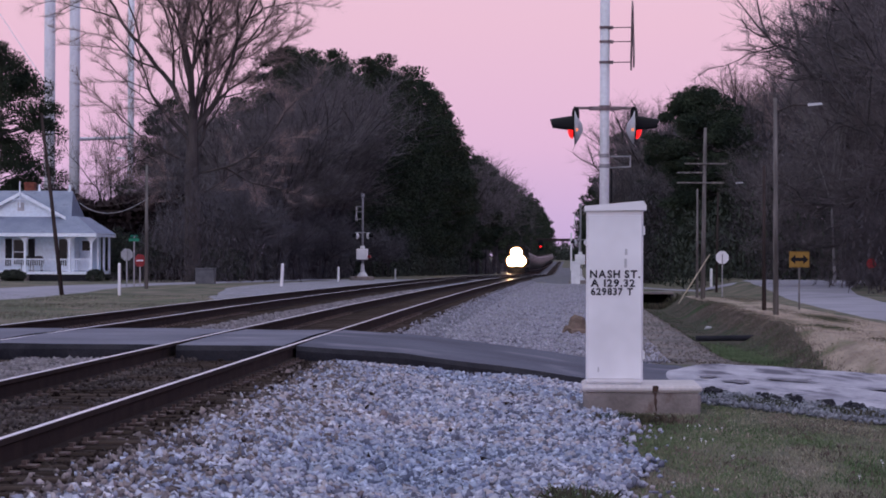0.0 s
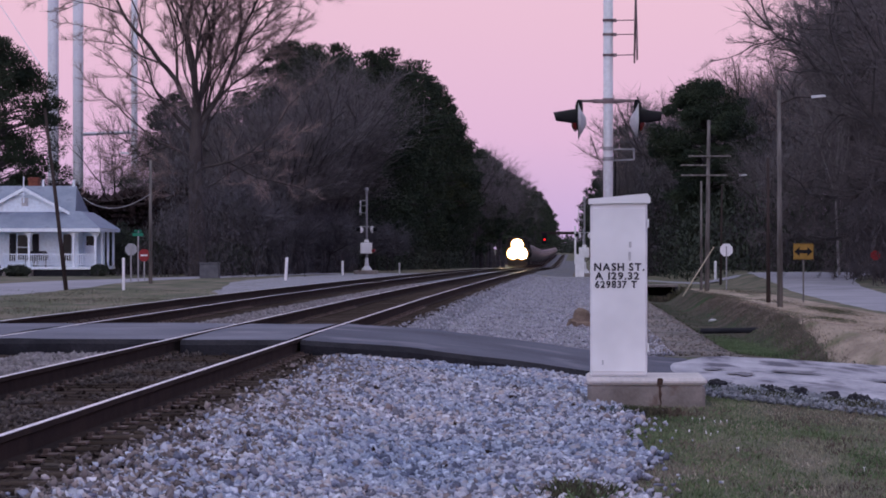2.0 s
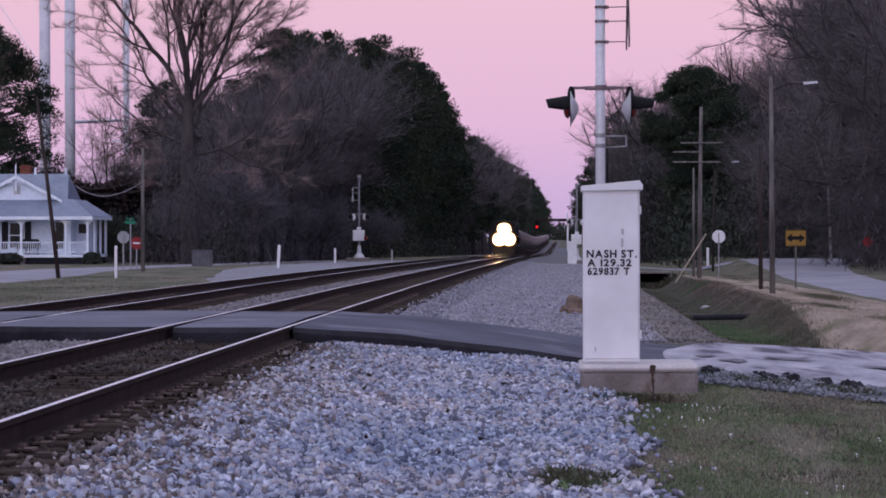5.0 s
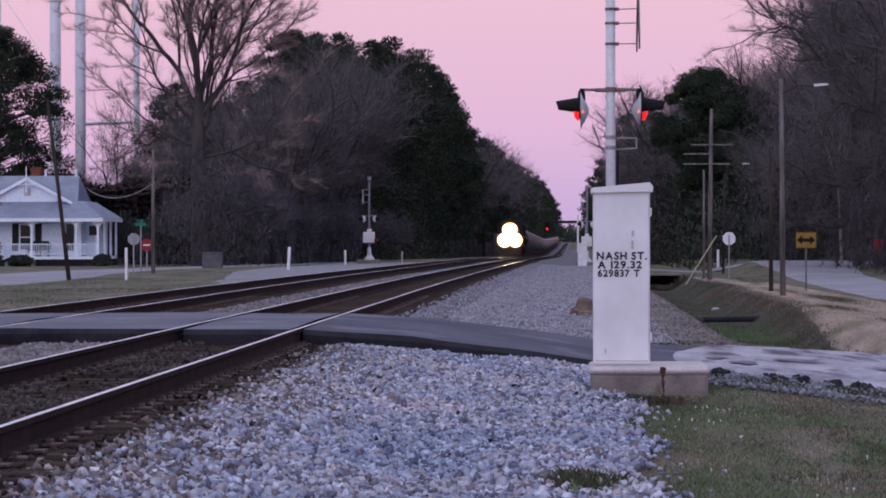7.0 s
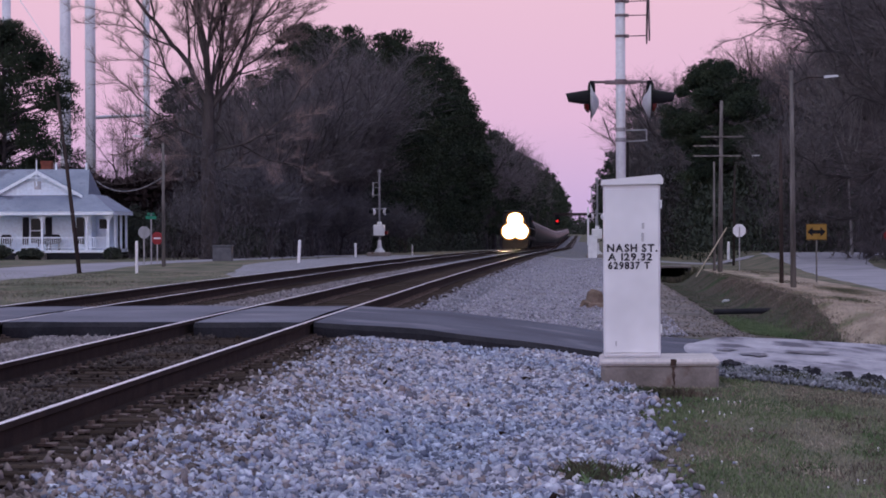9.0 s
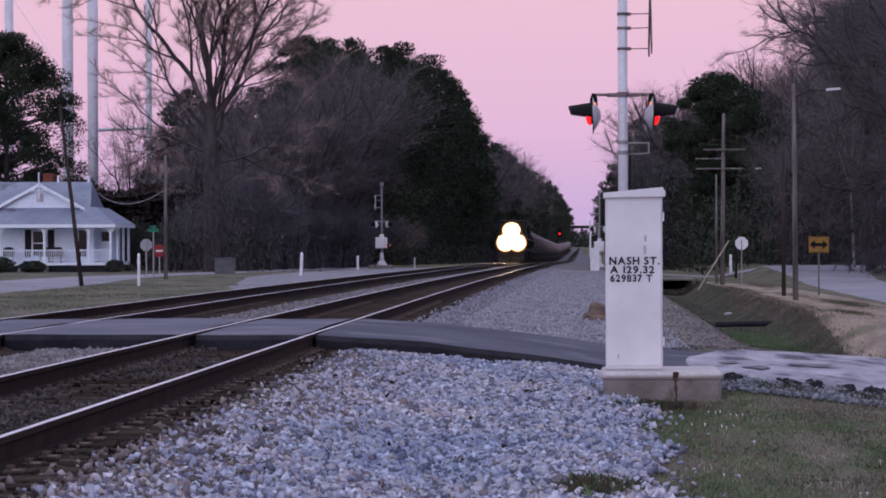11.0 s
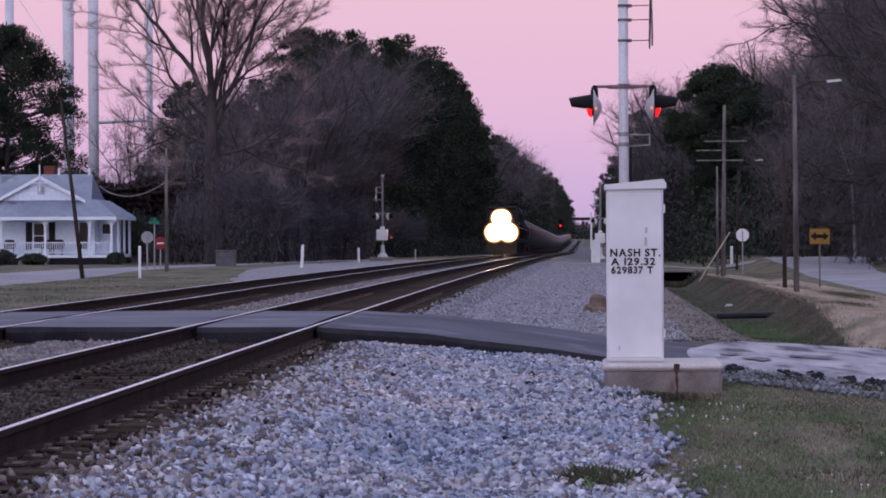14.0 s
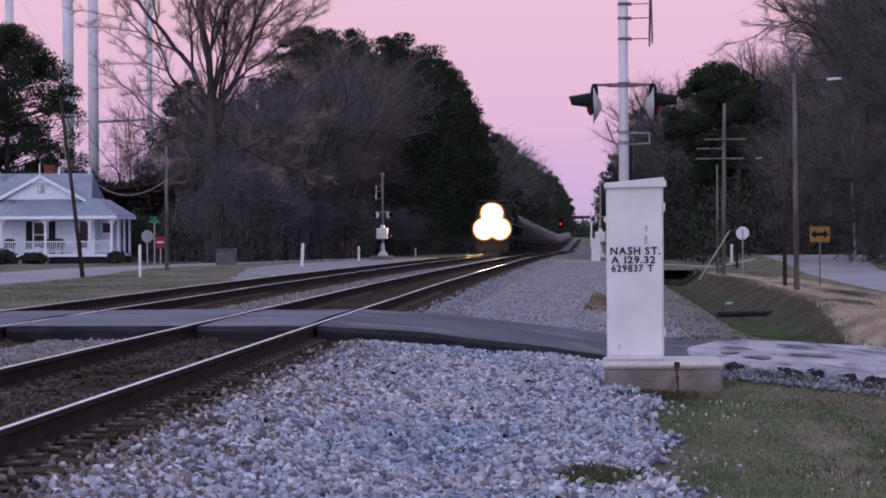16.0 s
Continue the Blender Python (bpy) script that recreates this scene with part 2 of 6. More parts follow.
RUST = material("rust streak", (0.045, 0.030, 0.025), (0.085, 0.055, 0.045), 12, 0.9, fine=50)
LAMPGREY = material("pale lamp head", (0.42, 0.43, 0.46), (0.50, 0.51, 0.54), 4, 0.5, bump=0)
TOWERPAINT = material("pale water tower paint", (0.60, 0.61, 0.68), (0.72, 0.73, 0.78), 0.4, 0.5, fine=5, bump=0.05)
WOODBLOCK = material("splintered timber", (0.13, 0.10, 0.08), (0.24, 0.18, 0.15), 5, 0.9, fine=30, bump=0.6)
PETAL = material("white clover heads", (0.62, 0.62, 0.64), (0.72, 0.72, 0.74), 20, 0.8, bump=0)
BLADE = material("grass blades", (0.11, 0.154, 0.077), (0.30, 0.270, 0.215), 1.6, 0.9, fine=4, bump=0, islands=0.5, stretch=(1, 0.35, 1))
GREENWEED = material("fresh green weeds", (0.085, 0.135, 0.064), (0.185, 0.225, 0.125), 0.7, 0.9, fine=9, bump=0, islands=0.4)
DEADWEED = material("brown dead weeds", (0.10, 0.080, 0.070), (0.235, 0.185, 0.158), 0.7, 0.9, fine=9, bump=0, islands=0.45)
EDGESTONE = material("dull blue-grey gravel", (0.13, 0.14, 0.165), (0.25, 0.262, 0.295), 3, 0.95, fine=40, bump=0.3, islands=0.5)
DUSTSTONE = material("dusty mauve ballast", (0.17, 0.155, 0.165), (0.30, 0.275, 0.29), 3, 0.95, fine=40, bump=0.3, islands=0.4)
OILSTONE = material("oil-browned ballast", (0.045, 0.037, 0.036), (0.115, 0.095, 0.092), 3, 0.95, fine=40, bump=0.3, islands=0.5)
WEED = material("green weeds", (0.030, 0.048, 0.022), (0.095, 0.075, 0.058), 0.7, 0.9, fine=9, bump=0, islands=0.5, stretch=(1, 0.3, 1))


# ---- mesh building ----
class Shape:
    """Verts and faces gathered from simple solids, linked as one mesh."""

    def __init__(self):
        self.v, self.f = [], []

    def add(self, verts, faces):
        o = len(self.v)
        self.v += [tuple(p) for p in verts]
        self.f += [tuple(i + o for i in q) for q in faces]
        return self

    def box(self, x0, x1, y0, y1, z0, z1, b=0.0, m=None):
        if b <= 0:
            vs = [Vector((x, y, z)) for x in (x0, x1) for y in (y0, y1) for z in (z0, z1)]
            fs = [(0, 1, 3, 2), (4, 6, 7, 5), (0, 4, 5, 1), (2, 3, 7, 6), (0, 2, 6, 4), (1, 5, 7, 3)]
        else:
            bm = bmesh.new()
            for x, sx in ((x0, 1), (x1, -1)):
                for y, sy in ((y0, 1), (y1, -1)):
                    for z, sz in ((z0, 1), (z1, -1)):
                        bm.verts.new((x, y + sy * b, z + sz * b))
                        bm.verts.new((x + sx * b, y, z + sz * b))
                        bm.verts.new((x + sx * b, y + sy * b, z))
            bmesh.ops.convex_hull(bm, input=bm.verts)
            bm.verts.index_update()
            vs = [v.co.copy() for v in bm.verts]
            fs = [tuple(v.index for v in f.verts) for f in bm.faces]
            bm.free()
        if m:
            vs = [m @ v for v in vs]
        return self.add(vs, fs)

    def tube(self, pts, radii, sides=8, caps=True):
        """A round bar along a line of points."""
        pts = [Vector(p) for p in pts]
        if not isinstance(radii, (list, tuple)):
            radii = [radii] * len(pts)
        vs, fs = [], []
        for i, p in enumerate(pts):
            d = (pts[min(i + 1, len(pts) - 1)] - pts[max(i - 1, 0)]).normalized()
            u = d.cross(Vector((0.13, 0.97, 0.2)) if abs(d.y) < 0.8 else Vector((1, 0, 0.1))).normalized()
            w = d.cross(u)
            for k in range(sides):
                a = 2 * math.pi * k / sides
                vs.append(p + (u * math.cos(a) + w * math.sin(a)) * radii[i])
        for i in range(len(pts) - 1):
            for k in range(sides):
                k2 = (k + 1) % sides
                fs.append((i * sides + k, i * sides + k2, (i + 1) * sides + k2, (i + 1) * sides + k))
        if caps:
            fs.append(tuple(range(sides))[::-1])
            fs.append(tuple(range((len(pts) - 1) * sides, len(pts) * sides)))
        return self.add(vs, fs)

    def prism(self, outline, axis, a, b):
        """A flat outline of pairs, pushed from a to b along axis x, y or z."""
        n = len(outline)
        put = {"x": lambda p, h: (h, p[0], p[1]), "y": lambda p, h: (p[0], h, p[1]), "z": lambda p, h: (p[0], p[1], h)}[axis]
        vs = [put(p, a) for p in outline] + [put(p, b) for p in outline]
        fs = [tuple(range(n))[::-1], tuple(range(n, 2 * n))] + [(i, (i + 1) % n, n + (i + 1) % n, n + i) for i in range(n)]
        return self.add(vs, fs)

    def moved(self, m):
        self.v = [tuple(m @ Vector(p)) for p in self.v]
        return self

    def mesh(self, name, mat, smooth=False):
        me = bpy.data.meshes.new(name)
        me.from_pydata(self.v, [], self.f)
        me.materials.append(mat)
        bm = bmesh.new()
        bm.from_mesh(me)
        bmesh.ops.recalc_face_normals(bm, faces=bm.faces)
        bm.to_mesh(me)
        bm.free()
        if smooth:
            me.shade_smooth()
        return me


def part(name, shape, mat, parent=None, label="", smooth=False):
    ob = new(name, shape if isinstance(shape, bpy.types.Mesh) else shape.mesh(name, mat, smooth))
    if parent:
        ob.parent = parent
    return tagged(ob, label)


def thing(name, m, label, category, group="", kind=""):
    ob = new(name)
    ob.empty_display_size = 0.2
    ob.matrix_basis = m
    return tagged(ob, label, category, group, kind)


def fast_mesh(name, verts, faces, mat):
    me = bpy.data.meshes.new(name)
    verts, faces = np.asarray(verts, "f"), np.asarray(faces, "i")
    me.vertices.add(len(verts))
    me.vertices.foreach_set("co", verts.ravel())
    me.loops.add(faces.size)
    me.loops.foreach_set("vertex_index", faces.ravel())
    me.polygons.add(len(faces))
    me.polygons.foreach_set("loop_start", np.arange(0, faces.size, faces.shape[1], dtype="i"))
    me.materials.append(mat)
    me.update(calc_edges=True)
    me.validate()
    return me


# ---- lie of the land: x across, y along the line, z = 0 at the near rail heads ----
PY, PZ = np.array([-200, 0, 60, 100, 160, 222, 300, 419, 660, 950, 1360, 3200.0]), np.array([0, 0, 0, -0.1, -0.3, -0.56, -1.0, -1.75, -3.0, -2.6, -1.7, 0.0])
NEAR, FAR, HALF = -4.07, -7.85, 0.755   # track centres and half gauge


def line_z(y):
    """Height of the rail heads, eased between the graded lengths."""
    return (np.interp(y - 25, PY, PZ) + np.interp(y, PY, PZ) * 2 + np.interp(y + 25, PY, PZ)) / 4


def step(a, b, x):
    t = np.clip((x - a) / (b - a), 0, 1)
    return t * t * (3 - 2 * t)


def land(x, y):
    """Height of the ground."""
    x, y = np.asarray(x, float), np.asarray(y, float)
    bed = -0.235
    right = bed + (-0.50 - bed) * step(-2.75, -1.0, x) - 0.40 * step(1.2, 9.0, x)
    left = bed + (-0.50 + 0.25 * step(95, 140, y) - bed) * step(-9.0, -11.5, x)
    z = np.where(x > -5.5, right, left)
    dig = step(40.9, 45.5, y) * (1 - step(175, 186, y))
    z = z - 0.85 * dig * step(2.2, 3.7, x) * (1 - step(4.8, 6.4, x))
    z = z + 0.11 * step(22, 32.5, y) * (1 - step(41, 70, y)) * step(-2.4, -1.4, x) * (1 - step(-0.7, 0.3, x))
    z = z + 0.75 * step(120, 200, y) * step(9.5, 13, x)
    return z + line_z(y)


def grid(name, xs, ys, mat, lift=0.0, edge=0.0, rough=0.0, label="", category="", kind="structure", shape=None):
    """A sheet over the land; edge: how far its rim wanders."""
    X, Y = np.meshgrid(np.asarray(xs, float), np.asarray(ys, float), indexing="ij")
    if shape is not None:
        X, Y = shape(X, Y)
    if edge:
        w = np.zeros_like(X)
        w[0], w[-1] = 1, 1
        jig = np.array([[noise.noise((float(x) * 0.9, float(y) * 0.7, 3.1)) for x, y in zip(r, s)] for r, s in zip(X, Y)])
        X = X + jig * edge * w
        w = np.zeros_like(X)
        w[:, 0], w[:, -1] = 1, 1
        Y = Y + jig * edge * w
    Z = land(X, Y) + lift
    if rough:
        Z = Z + rough * np.array([[noise.noise((float(x) * 1.3, float(y) * 0.8, 0.0)) for x, y in zip(r, s)] for r, s in zip(X, Y)])
    if lift:   # the rim is tucked into the ground
        for rim in (np.s_[0], np.s_[-1], np.s_[:, 0], np.s_[:, -1]):
            Z[rim] = land(X[rim], Y[rim]) - 0.03
    nx, ny = X.shape
    idx = np.arange(nx * ny).reshape(nx, ny)
    F = np.stack([idx[:-1, :-1], idx[1:, :-1], idx[1:, 1:], idx[:-1, 1:]], -1).reshape(-1, 4)
    me = fast_mesh(name, np.stack([X, Y, Z], -1).reshape(-1, 3), F, mat)
    me.shade_smooth()
    return tagged(new(name, me), label, category, "", kind)


# ---- ground, beds, roads ----
gx = np.concatenate([[-1500, -600, -250, -120, -80, -60, -45, -35, -28, -22, -18, -15], np.arange(-12.5, 0.6, 0.5), np.arange(0.75, 8.1, 0.25), np.arange(8.5, 12.6, 0.5), [14, 17, 20, 25, 32, 45, 60, 90, 150, 300, 700, 1500]])
gy = np.concatenate([[-150, -60, -20, 0], np.arange(6, 60, 1.0), np.arange(60, 200, 4.0), np.arange(200, 700, 20.0), [750, 800, 900, 1000, 1200, 1500, 2000, 2700, 3800]])
grid("ground", gx, gy, GRASS, 0, rough=0.014, label="winter grass verge, patchy green and straw brown", category="grass")
ys_all = np.concatenate([np.arange(-60, 6, 6.0), np.arange(6, 60, 1.0), np.arange(60, 200, 5.0), np.arange(200, 1500, 25.0)])
grid("ballast_bed", np.linspace(-10.6, -1.8, 23), ys_all, GRAVEL, 0.02, edge=0.3, rough=0.02, label="grey crushed stone bed under both tracks", category="ballast")
for c in (NEAR, FAR):
    grid("tie_bed", np.linspace(c - 1.32, c + 1.32, 9), ys_all, DIRT, 0.035, edge=0.12, rough=0.015, label="oil-darkened dirt between the ties", category="track bed")
grid("left_gravel", np.linspace(0, 1, 10), np.arange(100, 216, 4.0), SHOULDER, 0.03, edge=0.5, shape=lambda X, Y: (np.interp(Y, [100, 106, 130, 150, 215], [-12.6, -14, -16.2, -17, -16.5]) * (1 - X) - 10.2 * X, Y), label="grey gravel strip beside the second track", category="gravel")
grid("gravel_apron", np.linspace(-2.5, 0.55, 12), np.arange(-40, 33.6, 0.8), GRAVEL, 0.026, edge=0.35, rough=0.012, label="loose pale grey gravel beside the track", category="gravel")
grid("gravel_shoulder", np.linspace(-2.5, 1.6, 12), np.concatenate([np.arange(40.0, 90, 1.5), np.arange(90, 200, 5.0)]), SHOULDER, 0.025, edge=0.3, rough=0.02, label="grey gravel shoulder beside the track", category="gravel")
grid("far_shoulder", np.linspace(-2.4, 3.0, 8), np.arange(201, 1000, 20.0), GRAVEL, 0.05, edge=0.3, label="grey gravel beyond the far crossing", category="gravel")
grid("bank", np.linspace(1.2, 2.65, 12), np.concatenate([np.arange(40.4, 90, 1.5), np.arange(90, 190, 5.0)]), BANK, 0.035, edge=0.3, rough=0.03, label="dusty gravel bank falling to the ditch", category="bank")
def ditch_rim(y):
    """Where the ditch's far slope meets the verge."""
    return np.interp(y, [42, 45, 60, 78, 185], [4.5, 4.75, 5.5, 6.25, 6.4])


grid("ditch", np.linspace(0, 1, 18), np.arange(41.0, 185, 0.75), DITCH, 0.05, edge=0.15, rough=0.02, label="weedy green drainage ditch", category="ditch", shape=lambda X, Y: (2.45 + (ditch_rim(Y) - 2.37) * X, Y))
grid("dry_verge", np.linspace(0, 1, 22), np.arange(41.2, 150, 0.75), TAN, 0.04, edge=0.2, rough=0.008, label="tan dead grass verge between ditch and street", category="grass", shape=lambda X, Y: (ditch_rim(Y) - 0.06 + (9.8 - ditch_rim(Y)) * X, Y))
side_west, side_east = ([20, 95, 130, 170, 205], [9.8, 10.0, 10.8, 11.8, 11.8]), ([20, 130, 150, 165, 180, 205], [14.8, 15.2, 15.8, 17.0, 19.0, 24.0])
grid("side_street", np.linspace(0, 1, 12), np.arange(20, 207, 4.0), STREET, 0.03, edge=0.2, label="worn pale grey asphalt street beside the line", category="road", shape=lambda X, Y: (np.interp(Y, *side_west) * (1 - X) + np.interp(Y, *side_east) * X, Y))
def road_rim(x):
    """The near edge of the pale street, which widens away from the crossing."""
    return np.interp(x, [1.2, 1.75, 3.0, 5.0, 60], [32.6, 31.4, 29.4, 28.0, 26.5])


def pale_shape(X, Y):
    rim = road_rim(X)
    Y = 40.6 - (40.6 - Y) * (40.6 - rim) / 7.6
    return X + 1.1 * np.clip(2.8 - X, 0, 1.6) / 1.6 * ((Y - 36.0) / 4.6) ** 2, Y


grid("pale_road", np.concatenate([np.linspace(1.2, 4, 30), np.linspace(4.3, 60, 60)]), np.linspace(33.0, 40.6, 30), OLDROAD, 0.05, edge=0.10, rough=0.02, label="worn pale asphalt street leading to the crossing", category="road", shape=pale_shape)
for x, y, rx, ry in ((1.80, 35.2, 0.19, 0.7), (2.08, 34.0, 0.20, 0.7), (2.78, 35.2, 0.40, 0.6), (4.1, 34.2, 0.5, 0.5)):
    ang = np.linspace(0, 2 * math.pi, 49)[:-1]
    rad = [0.75 + 0.55 * noise.noise((math.cos(a) * 1.6 + x * 7, math.sin(a) * 1.6, 0.5)) + 0.35 * noise.noise((math.cos(a) * 5 + x * 7, math.sin(a) * 5, 2.5)) for a in ang]
    rim = [(x + rx * math.cos(a) * r, y + ry * math.sin(a) * r) for a, r in zip(ang, rad)]
    tar = Shape().add([(a, b, float(land(a, b)) + 0.069) for a, b in rim] + [(x, y, float(land(x, y)) + 0.073)], [(k, (k + 1) % 48, 48) for k in range(48)])
    tagged(part("tar_patch", tar, TARPATCH), "dark worn tar patch on the pale street", "road patch", "tar patches", "structure")
grid("far_road", np.linspace(-90, 60, 60), np.linspace(194, 201, 4), STREET, 0.06, label="pale street over the far crossing", category="road")
left_road = lambda X, Y: (X * (1 - 0.6 * step(108, 150, Y)) + np.interp(Y, [60, 95, 118, 130, 150, 200], [-27, -23.2, -22.9, -22.6, -21.2, -18]), Y)
grid("left_street", np.linspace(-4.6, 3.2, 8), np.arange(70, 200, 5.0), STREET, 0.03, edge=0.4, label="pale gravelled street before the white house", category="road", shape=left_road)

# the near crossing: asphalt slabs between and beside the rails, with near-black broken edges
crossing = thing("level_crossing", pose(0, 0, 0), "dark patched asphalt road crossing flush with the rails", "level crossing", kind="structure")


def slab(xs, mat):
    """xs: stations (x, top height); a thick slab from the near edge to the far edge of the road."""
    y0, y1, n = 33.2, 40.4, 15
    top, edge = Shape(), Shape()
    dense = np.interp(np.linspace(0, 1, n * 2), np.linspace(0, 1, len(xs)), [p[0] for p in xs])
    hz = np.interp(dense, [p[0] for p in xs], [p[1] for p in xs])
    near = [y0 + 0.10 * noise.noise((x * 1.7, 0.2, 0)) + 0.05 * noise.noise((x * 6, 1.2, 0)) for x in dense]
    rows = [(0.0, 0.0), (0.03, 0.0), (0.5, 0.02), (0.97, 0.0), (1.0, 0.0)]
    vs, fs = [], []
    for x, z, yn in zip(dense, hz, near):
        for k, (f, up) in enumerate(rows):
            vs.append((x, yn + (y1 - yn) * f, z + up + 0.012 * noise.noise((x * 1.1, f * 6, 5))))
    m = len(rows)
    for i in range(len(dense) - 1):
        fs += [(i * m + k, (i + 1) * m + k, (i + 1) * m + k + 1, i * m + k + 1) for k in range(m - 1)]
    top.add(vs, fs)
    part("slab", top, mat, crossing)
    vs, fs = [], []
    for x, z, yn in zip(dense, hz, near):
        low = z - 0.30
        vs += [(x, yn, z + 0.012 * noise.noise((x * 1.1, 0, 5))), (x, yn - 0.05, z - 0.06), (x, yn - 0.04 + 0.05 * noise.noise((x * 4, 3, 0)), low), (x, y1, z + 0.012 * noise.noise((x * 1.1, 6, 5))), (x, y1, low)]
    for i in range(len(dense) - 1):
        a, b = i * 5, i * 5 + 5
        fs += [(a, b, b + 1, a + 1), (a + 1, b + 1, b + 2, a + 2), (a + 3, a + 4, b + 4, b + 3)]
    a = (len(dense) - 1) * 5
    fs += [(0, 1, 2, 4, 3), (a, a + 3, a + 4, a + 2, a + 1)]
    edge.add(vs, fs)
    part("slab_edge", edge, EDGE, crossing, "near-black broken edge")


G, D_ = 0.11, 0.05
slab([(-24, -0.42), (-14, -0.38), (-11, -0.12), (FAR - HALF - D_, -0.012)], WORNASPHALT)
slab([(FAR - HALF + G, -0.015), (FAR + HALF - G, -0.015)], WORNASPHALT)
slab([(FAR + HALF + D_, -0.012), (-6, 0.0), (NEAR - HALF - D_, -0.012)], WORNASPHALT)
slab([(NEAR - HALF + G, -0.015), (NEAR + HALF - G, -0.015)], WORNASPHALT)
slab([(NEAR + HALF + D_, -0.012), (-1.96, -0.10), (-1.29, -0.18), (-0.27, -0.31), (0.3, -0.40), (1.2, -0.475), (2.4, -0.56)], ASPHALT)


# ---- tracks ----
def rail_mesh():
    prof = [(-0.036, 0.0), (-0.036, -0.035), (-0.010, -0.05), (-0.010, -0.15), (-0.07, -0.168), (-0.07, -0.185), (0.07, -0.185), (0.07, -0.168), (0.010, -0.15), (0.010, -0.05), (0.036, -0.035), (0.036, 0.0)]
    ys = np.concatenate([np.arange(-60, 60, 3.0), np.arange(60, 1500, 12.0)])
    n = len(prof)
    vs = [(px, y, pz + line_z(y) - 0.003) for y in ys for px, pz in prof]
    fs = [(i * n + k, i * n + (k + 1) % n, (i + 1) * n + (k + 1) % n, (i + 1) * n + k) for i in range(len(ys) - 1) for k in range(n)]
    side = Shape().add(vs, fs).mesh("rail", RAILSIDE)
    tp = [(-0.021, -0.0025), (-0.014, 0.001), (0.014, 0.001), (0.021, -0.0025)]
    n = len(tp)
    vs = [(px * 1.0, y, pz + line_z(y)) for y in ys for px, pz in tp]
    fs = [(i * n + k, i * n + k + 1, (i + 1) * n + k + 1, (i + 1) * n + k) for i in range(len(ys) - 1) for k in range(n - 1)]
    return side, Shape().add(vs, fs).mesh("running_surface", RAILTOP)


RAIL, RUN = rail_mesh()
TIE_MESH = Shape().box(-1.3, 1.3, -0.115, 0.115, -0.17, 0.0, 0.012).mesh("tie", TIE)
tracks = []
for c, lab in ((NEAR, "main track with rusty rails, bright heads and wooden ties"), (FAR, "second track with rusty rails, bright heads and wooden ties")):
    track = thing("track", pose(c, 0, 0), lab, "railway track", "the two tracks", "structure")
    tracks.append(track)
    for s in (-1, 1):
        r = part("rail", RAIL, None, track)
        r.location.x = s * HALF
        part("running_surface", RUN, None, r, "polished steel rail head")
    plates = Shape()
    for y in np.concatenate([np.arange(8, 33, 0.52), np.arange(40.7, 60, 0.52)]):
        for s in (-1, 1):
            plates.box(s * HALF - 0.17, s * HALF + 0.17, y - 0.09, y + 0.09, -0.188, -0.174)
            for q in (-0.1, 0.1):
                plates.box(s * HALF + q - 0.014, s * HALF + q + 0.014, y - 0.05, y - 0.02, -0.174, -0.145)
            plates.tube([(s * HALF - 0.09, y + 0.17, -0.19), (s * HALF + 0.09, y + 0.17, -0.17)], 0.016, 5)
    tagged(part("tie_plates", plates, STEEL, track), "rusty tie plates, spikes and anchors", "", "", "stuff")
    far_ties = Shape()
    for y in np.arange(110, 215, 0.56):
        far_ties.box(-1.3, 1.3, y - 0.115, y + 0.115, line_z(y) - 0.35, line_z(y) - 0.182)
    tagged(part("far_ties", far_ties, TIE, track), "dark wooden ties", "", "", "stuff")


# ---- the white instrument case on its concrete pad ----
pad = thing("concrete_pad", pose(0.75, 28.35, -0.52), "rust-streaked concrete pad with a pale chamfered top", "concrete base")
part("block", Shape().box(-0.585, 0.585, -0.65, 0.65, -0.15, 0.24, 0.03), CONCRETE, pad)
part("rust_streak", Shape().prism([(0.112, 0.235), (0.148, 0.235), (0.138, 0.19), (0.152, 0.15), (0.142, 0.11), (0.15, 0.07), (0.137, 0.02), (0.132, 0.07), (0.122, 0.12), (0.118, 0.16), (0.122, 0.2)], "y", -0.654, -0.6505), RUST, pad, "brown rust streak")
part("rust_streak", Shape().prism([(0.10, 0.245), (0.155, 0.245), (0.165, 0.30), (0.145, 0.312), (0.105, 0.31)], "y", -0.669, -0.6655), RUST, pad, "brown rust streak")
part("top_slab", Shape().box(-0.60, 0.60, -0.665, 0.665, 0.24, 0.31, 0.025), PADTOP, pad, "pale worn concrete lip")
case = thing("instrument_case", pose(0.475, 28.15, -0.205), "tall white enamelled railway instrument case with black stencilled writing", "signal cabinet")
part("body", Shape().box(-0.285, 0.285, -0.28, 0.28, 0.012, 1.76, 0.016), WHITE, case)
part("plinth", Shape().box(-0.265, 0.265, -0.26, 0.26, -0.005, 0.012), GREYDISC, case)
part("door", Shape().box(-0.272, 0.272, -0.298, -0.2805, 0.05, 1.70, 0.006), WHITE, case)
part("roof", Shape().prism([(-0.305, 1.74), (-0.305, 1.79), (0.285, 1.845), (0.315, 1.80), (0.315, 1.75)], "y", -0.325, 0.32), WHITE, case)
for z in (0.25, 1.50):
    part("hinge", Shape().box(0.285, 0.302, -0.29, -0.26, z, z + 0.09, 0.004), WHITE, case)
part("hasp", Shape().box(0.10, 0.125, -0.305, -0.298, 1.30, 1.36, 0.002), GREYDISC, case, "worn grey latch")
part("latch", Shape().box(0.095, 0.12, -0.304, -0.298, 1.17, 1.26, 0.002), GREYDISC, case)
part("scuff", Shape().box(-0.17, -0.155, -0.303, -0.298, 0.12, 0.17, 0.001), GREYDISC, case)


